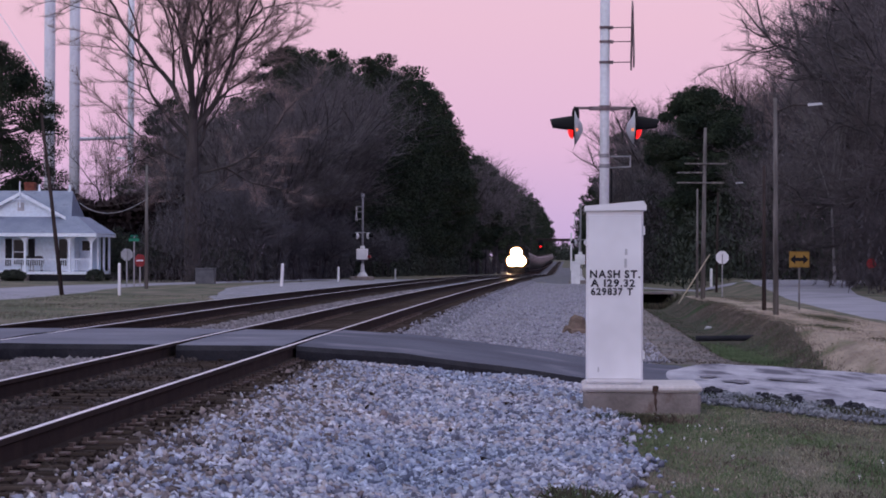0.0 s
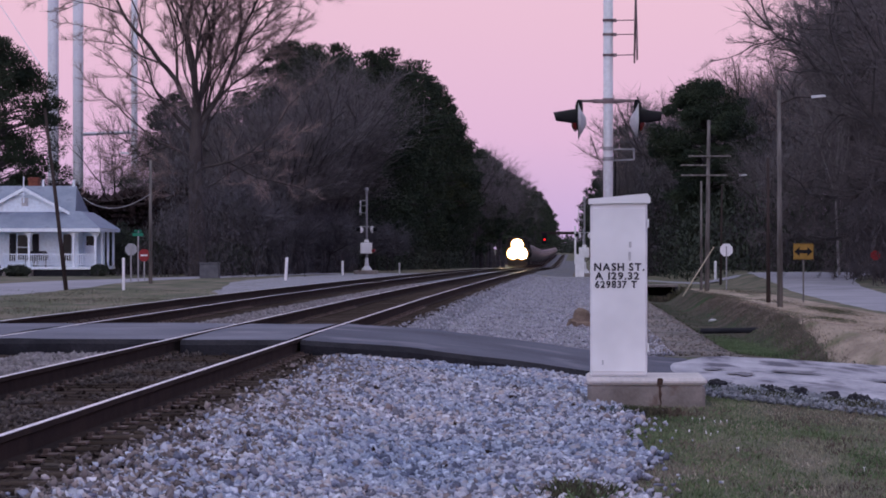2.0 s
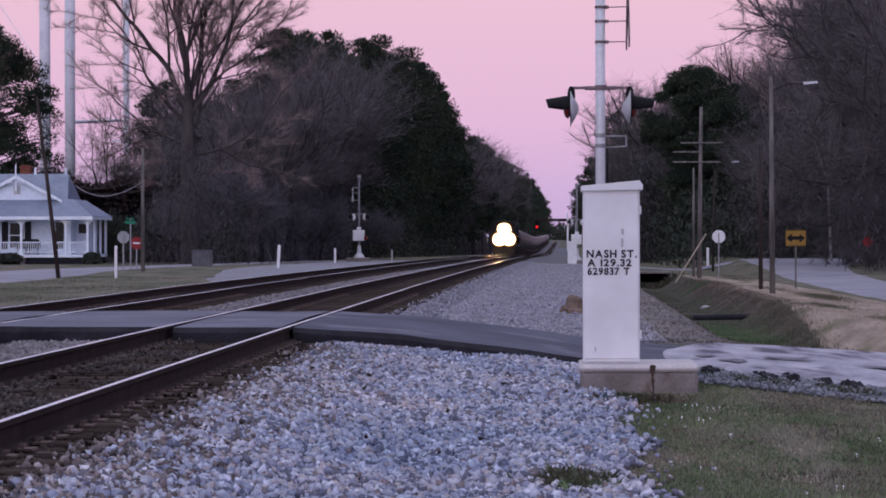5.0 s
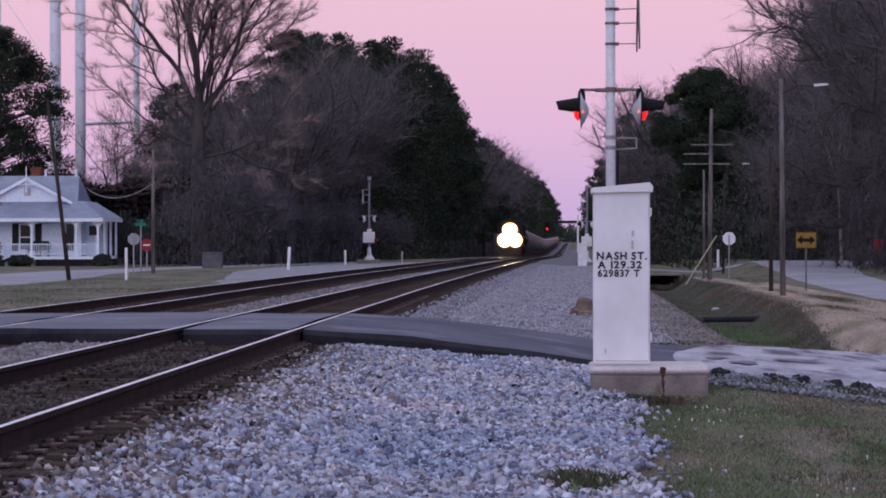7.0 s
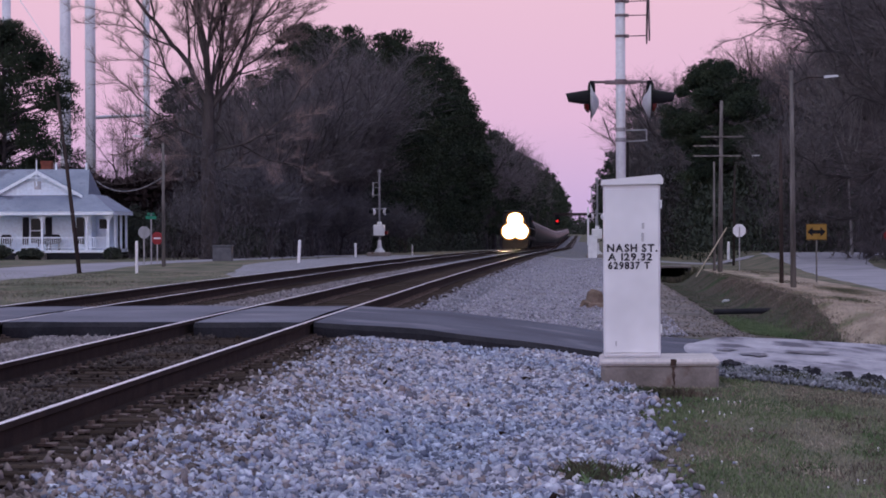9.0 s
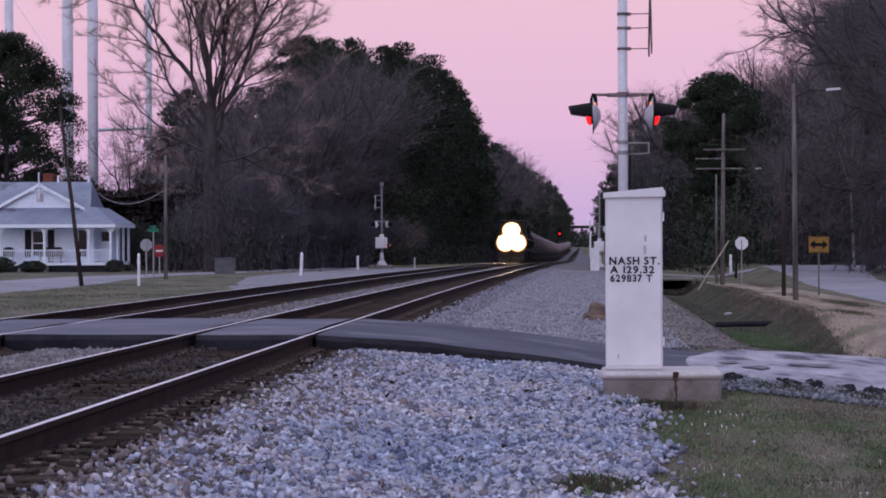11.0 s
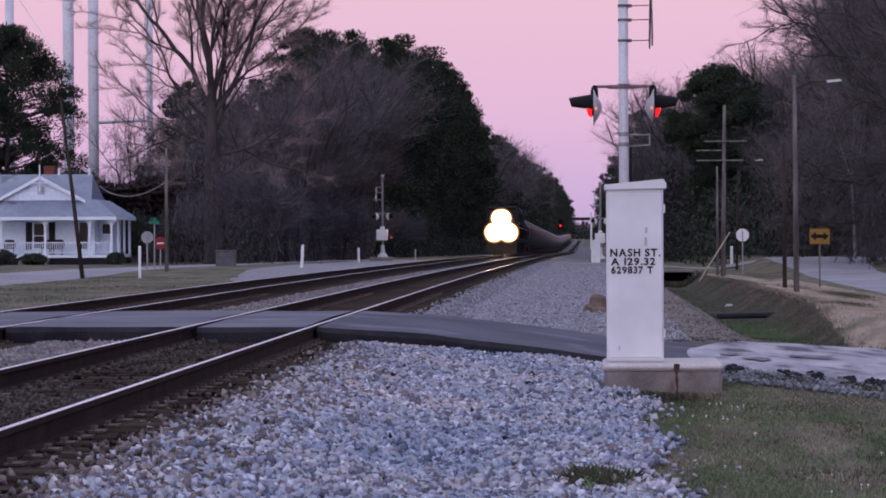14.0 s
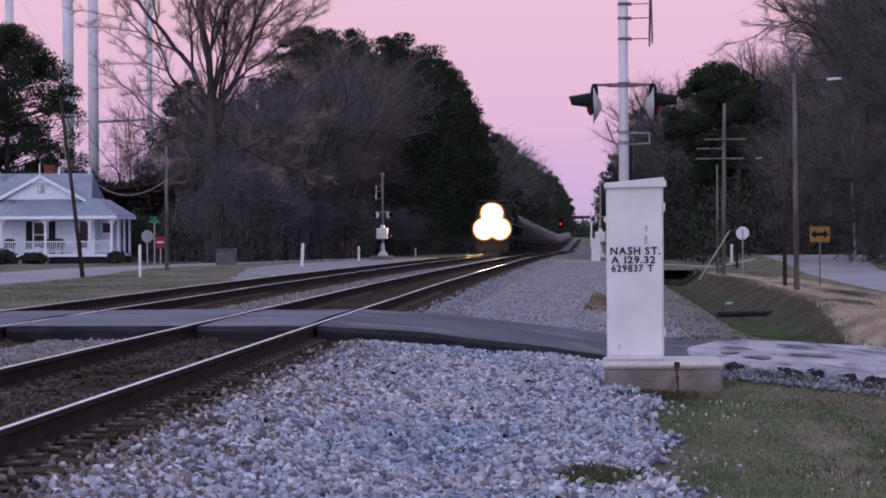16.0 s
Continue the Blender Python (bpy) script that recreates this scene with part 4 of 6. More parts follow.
stand(BARES, "bare_tree", "leafless tree behind the street", "the wood right of the line", strip(7, 0, 3.5, 215, 290, [(215, 10.5), (290, 13)], [(215, 15.5), (290, 20)]) + [(7.6, 330, 15.5), (8.8, 352, 18.5), (10.4, 345, 23), (11.6, 338, 23), (12.6, 340, 21), (9.5, 420, 22.5), (24, 238, 10), (25.5, 245, 11), (18.2, 302, 20), (19.4, 306, 21), (20.6, 300, 21.5), (21.8, 310, 22.5), (23, 298, 22), (24.4, 304, 23)], 15)
stand(PINES, "pine_tree", "dark pine behind the far street", "the wood right of the line", [(9.6, 348, 16), (11.2, 335, 18), (7.2, 400, 22.5), (8.3, 400, 20), (19.5, 300, 19)], 19)
stand(FARPINES, "pine_tree", "narrow dark conifer down the line", "the wood right of the line", [(5.2, 600, 19.5), (6.5, 640, 18)], 19)
stand(DIMBRUSH, "brush", "dense leafless brush beside the street", "brush right of the line", [p for p in strip(30, 15.5, 21, 150, 360, [(150, 5), (360, 6)]) if p[1] > 210 or p[0] > 0.099 * p[1]], 5)


def thicket(name, count, place, height, mat, label, size=1.0, thin=1.0, ragged=0.5):
    """Tangled dead stems and leaves filling a wood's foot."""
    rs = np.random.RandomState(count)
    x, y = place(rs, count)
    h = height(x, y) * (0.75 + ragged * np.array([noise.noise((float(a) * 0.35, float(b) * 0.12, 2)) for a, b in zip(x, y)]))
    z = land(x, y) + h * rs.uniform(0, 1, count) ** 1.2
    a, t, L = rs.uniform(0, 6.283, count), rs.uniform(-0.2, 1.3, count), rs.uniform(0.3, 0.75, count) * size
    P = np.stack([x, y, z], -1)
    u = np.stack([np.cos(a) * np.cos(t), np.sin(a) * np.cos(t), np.sin(t)], -1) * L[:, None]
    w = np.stack([-np.sin(a), np.cos(a), 0 * a], -1) * rs.uniform(0.05, 0.14, count)[:, None] * size * thin
    V = np.stack([P - w, P + w, P + u], 1).reshape(-1, 3)
    return tagged(new(name, fast_mesh(name, V, np.arange(count * 3).reshape(-1, 3), mat)), label, "undergrowth", "", "stuff")


thicket("undergrowth", 60000, lambda rs, n: (-18.8 - 9 * rs.uniform(0, 1, n) ** 1.5, 183 + 62 * rs.uniform(0, 1, n)), lambda x, y: 10.5 + 0 * x, BRUSHWOOD, "grey tangled undergrowth in the wood's foot", 1.0, 0.26)
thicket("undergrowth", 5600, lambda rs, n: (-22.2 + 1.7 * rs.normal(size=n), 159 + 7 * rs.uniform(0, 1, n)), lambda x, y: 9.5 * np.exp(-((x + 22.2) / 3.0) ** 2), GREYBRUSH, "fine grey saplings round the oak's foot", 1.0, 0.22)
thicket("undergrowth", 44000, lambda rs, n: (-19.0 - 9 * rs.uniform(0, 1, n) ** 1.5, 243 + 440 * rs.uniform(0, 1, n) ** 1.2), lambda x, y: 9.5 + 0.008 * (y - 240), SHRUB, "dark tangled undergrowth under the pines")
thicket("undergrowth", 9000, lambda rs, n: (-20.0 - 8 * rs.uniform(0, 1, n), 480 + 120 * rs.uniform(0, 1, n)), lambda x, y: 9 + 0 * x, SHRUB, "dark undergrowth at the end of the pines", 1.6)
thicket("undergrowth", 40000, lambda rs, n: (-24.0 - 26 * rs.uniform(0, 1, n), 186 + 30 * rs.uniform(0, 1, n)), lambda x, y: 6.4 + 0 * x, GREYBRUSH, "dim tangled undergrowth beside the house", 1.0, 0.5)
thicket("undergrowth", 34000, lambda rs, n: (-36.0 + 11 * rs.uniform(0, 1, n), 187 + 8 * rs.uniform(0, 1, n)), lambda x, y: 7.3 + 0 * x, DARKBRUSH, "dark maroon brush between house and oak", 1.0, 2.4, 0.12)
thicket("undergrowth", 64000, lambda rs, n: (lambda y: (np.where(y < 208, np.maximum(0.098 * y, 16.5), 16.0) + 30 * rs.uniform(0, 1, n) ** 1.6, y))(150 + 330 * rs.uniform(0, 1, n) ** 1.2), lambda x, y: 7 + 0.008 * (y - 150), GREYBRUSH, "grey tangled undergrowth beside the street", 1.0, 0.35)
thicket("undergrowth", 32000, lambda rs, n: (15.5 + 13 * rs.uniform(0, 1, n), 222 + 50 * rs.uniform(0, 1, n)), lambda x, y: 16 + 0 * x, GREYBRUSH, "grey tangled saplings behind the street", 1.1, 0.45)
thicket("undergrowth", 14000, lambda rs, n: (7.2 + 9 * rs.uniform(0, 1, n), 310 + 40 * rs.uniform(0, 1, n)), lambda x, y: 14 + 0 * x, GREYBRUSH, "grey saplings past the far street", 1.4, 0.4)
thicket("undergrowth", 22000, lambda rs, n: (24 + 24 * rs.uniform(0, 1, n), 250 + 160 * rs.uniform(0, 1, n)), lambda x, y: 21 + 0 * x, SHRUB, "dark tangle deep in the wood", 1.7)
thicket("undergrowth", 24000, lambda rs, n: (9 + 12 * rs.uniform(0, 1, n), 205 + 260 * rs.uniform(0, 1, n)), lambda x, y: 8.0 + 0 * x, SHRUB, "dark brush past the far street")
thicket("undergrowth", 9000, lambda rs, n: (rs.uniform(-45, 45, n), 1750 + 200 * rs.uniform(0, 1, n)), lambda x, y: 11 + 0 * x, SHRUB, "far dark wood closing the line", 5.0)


# ---- the white house with a wrap-around porch ----
house = thing("house", pose(-33.9, 170.6, -0.60), "white clapboard house with a grey metal roof and wrap-around porch", "house")
W, R = 3.3, 4.15   # half widths of the front walls and of the wing set behind them
part("wall", Shape().box(-W, W, 0, 1.6, 0.3, 3.9).box(-R, R, 1.602, 4.7, 0.3, 2.85).box(-W, W, 1.602, 4.7, 2.852, 3.9), CLAP, house)
for i in range(21):
    z = 0.62 + i * 0.15
    part("clapboard", Shape().prism([(-0.028, z), (0.0, z + 0.15), (0.0, z)], "x", -W, W), CLAP, house)
part("roof", Shape().add([(-3.85, -0.3, 3.95), (3.15, -0.3, 3.95), (3.05, 5.2, 3.95), (-3.85, 5.2, 3.95), (-3.4, 2.4, 5.66), (2.75, 2.4, 5.66)], [(0, 1, 5, 4), (1, 2, 5), (2, 3, 4, 5), (3, 0, 4), (0, 3, 2, 1)]), ROOF, house)
gable = part("gable", Shape().prism([(-2.5, 3.98), (2.5, 3.98), (0, 5.28)], "y", -0.35, 1.6), CLAP, house, "white boarded front gable")
for s in (-1, 1):
    part("gable_roof", Shape().prism([(s * 2.8, 3.92), (0, 5.45), (0, 5.34), (s * 2.72, 3.86)], "y", -0.6, 2.1), ROOF, gable)
    part("bargeboard", Shape().prism([(s * 2.85, 3.78), (s * 2.85, 3.98), (0, 5.52), (0, 5.29)], "y", -0.68, -0.605), TRIM, gable)
part("gable_vent", Shape().box(-0.2, 0.2, -0.40, -0.352, 4.35, 4.85, 0.01), GREYDISC, gable, "grey louvred vent")
part("finial", Shape().tube([(0, -0.72, 4.55), (0, -0.72, 6.15)], [0.05, 0.04], 6).box(-0.62, 0.62, -0.75, -0.69, 5.02, 5.09), TRIM, gable)
part("chimney", Shape().box(-0.38, 0.26, 2.6, 3.3, 5.3, 6.20, 0.02).box(-0.42, 0.30, 2.55, 3.35, 6.06, 6.15), BRICK, house, "red brick chimney")
PW = 4.80
part("porch_floor", Shape().box(-PW, PW, -2.2, -0.002, 0.42, 0.60, 0.02).box(W + 0.002, PW, 0.0, 1.598, 0.42, 0.60).box(R + 0.002, PW, 1.6, 4.7, 0.42, 0.60), TRIM, house)
for x in (0.62, 2.55):
    part("roof_finial", Shape().tube([(x, 2.4, 5.6), (x, 2.4, 6.05)], [0.09, 0.06], 6), TRIM, house)
# shade under the porch floor, built in as a near-black box
part("porch_skirt", Shape().box(-PW + 0.1, PW - 0.1, -2.1, -0.01, 0.0, 0.42), SHUTTER, house, "near-black box for the shade under the porch")
part("porch_roof", Shape().add([(-PW - 0.3, -2.5, 2.95), (PW + 0.3, -2.5, 2.95), (PW + 0.3, 4.9, 2.95), (3.4, 4.9, 4.0), (3.5, -0.2, 4.02), (-3.7, -0.2, 4.05), (-3.7, 7, 4.05), (-PW - 0.3, 7, 2.95)],
     [(0, 1, 4, 5), (1, 2, 3, 4), (0, 5, 6, 7)]), ROOF, house)
part("fascia", Shape().box(-PW - 0.28, PW + 0.28, -2.5, -2.42, 2.74, 2.945).box(PW + 0.2, PW + 0.28, -2.42, 4.9, 2.74, 2.945), TRIM, house)
part("porch_ceiling", Shape().box(-PW - 0.2, PW + 0.2, -2.41, -0.05, 2.74, 2.78).box(W + 0.01, PW + 0.19, -0.04, 1.59, 2.74, 2.78), TRIM, house)
posts_x = [-4.45, -2.15, 0.60, 3.36, 4.70]
for x in posts_x:
    p = part("porch_post", Shape().box(x - 0.07, x + 0.07, -2.12, -1.98, 0.6, 2.74, 0.01).box(x - 0.1, x + 0.1, -2.15, -1.95, 0.6, 0.75).box(x - 0.1, x + 0.1, -2.15, -1.95, 2.55, 2.73), TRIM, house)
    for s in (-1, 1):
        part("scroll_bracket", Shape().prism([(x + s * 0.07, 2.73), (x + s * 0.42, 2.73), (x + s * 0.3, 2.64), (x + s * 0.16, 2.52), (x + s * 0.07, 2.35)], "y", -2.08, -2.03), TRIM, p)
for y in (0.4, 2.6, 4.6):
    part("porch_post", Shape().box(4.63, 4.77, y - 0.07, y + 0.07, 0.6, 2.74, 0.01), TRIM, house)
for a, b in zip(posts_x[:-1], posts_x[1:]):
    r = part("porch_rail", Shape().box(a + 0.07, b - 0.07, -2.08, -2.02, 1.32, 1.39), TRIM, house)
    part("bottom_rail", Shape().box(a + 0.07, b - 0.07, -2.08, -2.02, 0.72, 0.77), TRIM, r)
    for x in np.arange(a + 0.16, b - 0.08, 0.135):
        part("baluster", Shape().box(x - 0.019, x + 0.019, -2.067, -2.033, 0.77, 1.32), TRIM, r)
for x in (-0.10,):
    win = part("window", Shape().box(x - 0.44, x + 0.44, -0.08, -0.03, 0.95, 2.62), TRIM, house)
    for z0, z1 in ((1.02, 1.76), (1.82, 2.54)):
        part("pane", Shape().box(x - 0.40, x + 0.40, -0.095, -0.082, z0, z1), GLASS, win)
    for s in (-1, 1):
        part("shutter", Shape().box(x + s * 0.72 - 0.2, x + s * 0.72 + 0.2, -0.09, -0.03, 0.93, 2.62, 0.01), SHUTTER, house, "black louvred shutter")
door = part("door", Shape().box(3.42, 4.10, 1.53, 1.60, 0.6, 2.68, 0.01), TRIM, house, "white half-glazed front door")
part("pane", Shape().box(3.52, 4.0, 1.515, 1.527, 1.9, 2.5), GLASS, door)
part("sidelight", Shape().box(2.35, 2.85, -0.08, -0.03, 0.95, 2.6), GLASS, house, "dark narrow window")
part("steps", Shape().box(-0.9, 0.9, -2.6, -2.2, 0, 0.40).box(-0.9, 0.9, -2.95, -2.6, 0, 0.22), CONCRETE, house)


def porch_chair(x):
    c = thing("porch_chair", pose(-33.9 + x, 169.4, 0.0), "dark wicker porch chair with a rounded back", "chair", "chairs on the porch")
    part("seat", Shape().box(-0.32, 0.32, -0.25, 0.25, 0.36, 0.44, 0.03), SHUTTER, c)
    part("backrest", Shape().prism([(-0.36, 0.44), (0.36, 0.44), (0.38, 0.75), (0.22, 0.95), (-0.22, 0.95), (-0.38, 0.75)], "y", 0.2, 0.27), SHUTTER, c)
    for sx in (-1, 1):
        for sy in (-1, 1):
            part("leg", Shape().tube([(sx * 0.28, sy * 0.22, 0), (sx * 0.28, sy * 0.22, 0.37)], 0.025, 6), SHUTTER, c)


for x in (-1.85, 0.45, 1.2):
    porch_chair(x)


def shrub(x, y, r, h, seed):
    rn = random.Random(seed)
    vs, fs = [], []
    for _ in range(2600):
        d = Vector((rn.gauss(0, 1), rn.gauss(0, 1), rn.gauss(0, 1))).normalized() * rn.random() ** 0.3
        k = 1 + 0.28 * noise.noise(d * 2.3 + Vector((seed, 0, 0)))
        p = Vector((d.x * r * k, d.y * r * k, h * 0.5 + d.z * h * 0.5 * k))
        u = Vector((rn.gauss(0, 1), rn.gauss(0, 1), rn.gauss(0, 1))).normalized() * 0.09
        w = u.orthogonal() * 0.8
        o = len(vs)
        vs += [p - u, p + u, p + w]
        fs.append((o, o + 1, o + 2))
    s = thing("shrub", pose(x, y, ground_z(x, y)), "rounded dark evergreen shrub", "shrub", "shrubs by the house")
    part("stem", Shape().tube([(0, 0, -0.1), (0, 0, h * 0.6)], [0.06, 0.02], 6), BARK, s)
    part("crown", fast_mesh("crown", [tuple(v) for v in vs], fs, SHRUB), None, s)


for i, (x, y, r, h) in enumerate([(-34.9, 162, 1.0, 0.95), (-33.4, 165.5, 0.8, 0.68), (-28.6, 166.5, 0.55, 0.7), (-29.2, 177, 1.6, 3.4), (-27.8, 181, 1.4, 3.0), (-38, 166, 0.9, 1.1), (-22.0, 176, 1.6, 2.2)]):
    shrub(x, y, r, h, i)
stand(DIMBRUSH, "brush", "low brown brush heap across the street", "brush right of the line", [(15.4, 153, 1.5), (16.4, 152, 1.6), (17.2, 154, 1.5)], 5)
LEFTPINE = pine(74, 16.5, 5.8, 2.5, 230, 360, None, 0.5, 0.165, 3.2)
plant("pine_tree", LEFTPINE, pose(-40.7, 192, -1.0), "broad dark pine with open gaps behind the house", "tree", "trees behind the house")
stand(PINES, "pine_tree", "dark pine behind the house", "trees behind the house", [(-48, 215, 10), (-52, 226, 10), (-41.5, 205, 7.5)], 19)
SLIM = bare_tree(81, 14.0, 0.8, 3.0, 4, 1600, 0.8, 0.13, 0.05, 0.6)
stand([SLIM], "bare_tree", "slender leafless tree behind the house", "trees behind the house", [(-35.6, 212, 14), (-43.5, 250, 12)], 14)
stand(PINES, "pine_tree", "dark evergreen behind the oak", "trees behind the house", [(-30.9, 207, 12.8), (-29.8, 206, 13.5), (-28.6, 209, 13.5), (-27.2, 212, 13.5), (-26.2, 217, 13.8)], 19)
stand(BARES, "bare_tree", "leafless grey tree behind the oak", "trees behind the house", [(-28.2, 200, 12.2), (-27.2, 203, 12.8), (-26.2, 205, 13.2), (-25.2, 206, 13.8), (-24.6, 202, 14.2)], 15)

# ---- water tower legs ----
tower = thing("water_tower", pose(-45.5, 262, -0.8), "pale blue-white steel water tower legs with cross struts", "water tower")
for x, y, r in ((0.2, -22, 0.48), (2.4, -22, 0.46), (-0.6, 28, 0.34), (-15.5, 28, 0.46)):
    part("leg", Shape().tube([(x, y, 0), (x, y, 34)], r, 14), TOWERPAINT, tower, smooth=True)
part("tie_rod", Shape().tube([(-15.5, 28, 28.6), (0.2, -22, 16.3)], 0.035, 6), TOWERPAINT, tower)
part("strut", Shape().tube([(2.4, -22, 11.9), (-0.6, 28, 14.2)], 0.16, 8), TOWERPAINT, tower)


# ---- poles, posts and signs ----
def utility_pole(x, y, h, r, mat, label, lean=(0, 0), arms=(), lamp=None):
    z = ground_z(x, y)
    p = thing("utility_pole", pose(x, y, z), label, "utility pole", "poles along the streets")
    part("shaft", Shape().tube([(0, 0, -0.3), (lean[0] * 0.5, 0, h * 0.5), (lean[0], 0, h)], [r, r * 0.82, r * 0.62], 10), mat, p, smooth=True)
    for zz, half, dx in arms:
        part("crossarm", Shape().box(dx - half, dx + half, -0.05 - r, 0.04 - r, zz - 0.038, zz + 0.038, 0.008), POLE, p)
    if lamp:
        lx, lz = lamp
        part("lamp_arm", Shape().tube([(lean[0] * lz / h, 0, lz - 0.25), (lx * 0.5, 0, lz + 0.02), (lx, 0, lz)], 0.018, 6), DARKPOLE, p)
        part("lamp_head", Shape().add([(lx - 0.05, -0.11, lz - 0.02), (lx + 0.45 * (1 if lx > 0 else -1), -0.11, lz + 0.03), (lx + 0.45 * (1 if lx > 0 else -1), 0.14, lz + 0.03), (lx - 0.05, 0.11, lz - 0.02),
             (lx - 0.05, -0.06, lz + 0.07), (lx + 0.4 * (1 if lx > 0 else -1), -0.08, lz + 0.10), (lx + 0.4 * (1 if lx > 0 else -1), 0.08, lz + 0.10), (lx - 0.05, 0.06, lz + 0.07)],
             [(0, 1, 2, 3), (4, 7, 6, 5), (0, 4, 5, 1), (1, 5, 6, 2), (2, 6, 7, 3), (3, 7, 4, 0)]), LAMPGREY, p, "pale cobra street lamp head")
    return p


utility_pole(7.07, 94.3, 7.4, 0.10, POLE, "weathered wooden pole with a street lamp arm", (-0.05, 0), (), (1.1, 7.15))
utility_pole(7.40, 104.6, 5.5, 0.085, DARKPOLE, "dark tarred wooden pole", (-0.02, 0))
utility_pole(6.72, 138.1, 8.55, 0.125, POLE, "wooden power pole with three crossarms", (0.1, 0), ((5.8, 1.18, -0.13), (6.3, 0.64, -0.66), (6.75, 1.06, 0.13)))
utility_pole(6.60, 141.5, 5.6, 0.075, POLE, "short wooden stub pole")
utility_pole(9.8, 183.0, 6.6, 0.09, DARKPOLE, "slim wooden pole with a street lamp arm", (0.1, 0), (), (1.3, 7.2))
utility_pole(-20.2, 110, 7.3, 0.095, DARKPOLE, "leaning dark wooden pole", (-0.9, 0))
utility_pole(-19.13, 125, 5.62, 0.095, POLE, "grey wooden pole with a street lamp arm", (0, 0), (), (-0.95, 5.9))
guy = thing("guy_wire", pose(6.0, 136.0, ground_z(6.0, 136)), "faded yellow guard on a slanting guy wire", "guy wire")
part("guard", Shape().tube([(-0.55, 0, -0.1), (1.0, 1.0, 2.3)], 0.03, 6), YELLOWPIPE, guy)


def post(x, y, h, r=0.06, name="marker_post", lean=0.0):
    p = thing(name, pose(x, y, ground_z(x, y)), "white plastic marker post beside the line", "marker post", "white marker posts")
    part("shaft", Shape().tube([(0, 0, -0.1), (lean, 0, h - 0.04), (lean, 0, h)], [r, r, r * 0.6], 8), WHITE, p)


post(-17.92, 110, 1.3, 0.06)
post(-13.9, 134, 1.15, 0.075, lean=0.06)
post(-14.6, 176, 0.95, 0.075)
post(-13.4, 215, 0.8, 0.06)
post(10.5, 203, 1.45, 0.10)


def octagon(r):
    return [(r * math.cos(math.radians(22.5 + 45 * k)), r * math.sin(math.radians(22.5 + 45 * k))) for k in range(8)]


def sign(name, x, y, centre, face, mat, label, post_mat=GALV, turn=0, extra=None):
    z = ground_z(x, y)
    s = thing(name, pose(x, y, z, 0, 0, turn), label, "road sign")
    back = mat in (SIGNWHITE, BACKGREY)
    part("post", Shape().box(-0.03, 0.03, -0.05 if back else 0.006, -0.006 if back else 0.05, -0.1, centre + 0.2), post_mat, s)
    part("face", Shape().prism([(p[0], p[1] + centre) for p in face], "y", -0.004, 0.004), mat, s)
    if extra:
        extra(s, centre)
    return s


sq = lambda w, h: [(-w, -h), (w, -h), (w, h), (-w, h)]
sign("stop_sign", 8.35, 150, 2.2, octagon(0.37), SIGNWHITE, "pale bare back of an octagonal stop sign")


def arrows(s, c):
    part("arrow", Shape().prism([(-0.36, 0 + c), (-0.15, 0.18 + c), (-0.15, 0.07 + c), (0.15, 0.07 + c), (0.15, 0.18 + c), (0.36, c), (0.15, -0.18 + c), (0.15, -0.07 + c), (-0.15, -0.07 + c), (-0.15, -0.18 + c)], "y", -0.010, -0.005), BLACK, s, "black double-headed arrow")
    for z in (-0.30, 0.30):
        part("border", Shape().box(-0.37, 0.37, -0.009, -0.005, z - 0.008 + c, z + 0.008 + c), BLACK, s)


sign("arrow_sign", 9.07, 108.9, 2.02, sq(0.39, 0.32), SIGNYELLOW, "amber sign with a black double arrow", extra=arrows, post_mat=POLE)
sign("stop_sign", -20.5, 128, 1.55, octagon(0.30), BACKGREY, "bare grey back of an octagonal sign")


def bar(s, c):
    part("white_bar", Shape().box(-0.17, 0.17, -0.010, -0.005, c - 0.035, c + 0.035), SIGNWHITE, s, "white horizontal bar")


sign("no_entry_sign", -20.82, 134, 1.25, octagon(0.32), SIGNRED, "small red sign with a white band", extra=bar)
name_sign = sign("street_name_sign", -20.65, 131, 2.25, sq(0.3, 0.075), SIGNGREEN, "green street name blades on a post", turn=-25)
part("cross_blade", Shape().box(-0.01, 0.01, -0.3, 0.3, 2.36, 2.48), SIGNGREEN, name_sign)
sign("red_sign", 17.45, 160, 1.55, octagon(0.3), SIGNRED, "dull red octagonal sign on a post under the trees", post_mat=DARKPOLE)
box = thing("utility_box", pose(-19.7, 150, ground_z(-19.7, 150)), "grey steel utility box on the grass", "utility box")
part("body", Shape().box(-0.52, 0.52, -0.35, 0.35, -0.05, 0.78, 0.03), BOXGREY, box)
part("lid", Shape().box(-0.55, 0.55, -0.38, 0.38, 0.782, 0.86, 0.02), BOXGREY, box)
for drop, z0, z1, r, mat in ((0.62, 4.15, 3.55, 0.026, GALV), (0.18, 3.85, 3.2, 0.02, DARKPOLE), (0.34, 4.2, 3.75, 0.018, DARKPOLE)):
    cable = thing("overhead_cable", pose(0, 0, 0), "sagging overhead cable beside the house", "cable", "cables by the house")
    part("wire", Shape().tube([(-29.3 + 10.1 * k / 12, 165 - 40 * k / 12, z0 + (z1 - z0) * k / 12 - drop * (1 - (k / 6 - 1) ** 2)) for k in range(13)], r, 5), mat, cable)
block = thing("timber_block", pose(0.02, 56.0, ground_z(0.02, 56)), "splintered timber stump lying on the gravel", "timber")
part("stump", Shape().tube([(0.16, 0.0, -0.05), (0.17, 0.0, 0.16), (0.20, 0.02, 0.30), (0.22, 0.03, 0.36)], [0.21, 0.18, 0.17, 0.12], 9), WOODBLOCK, block)
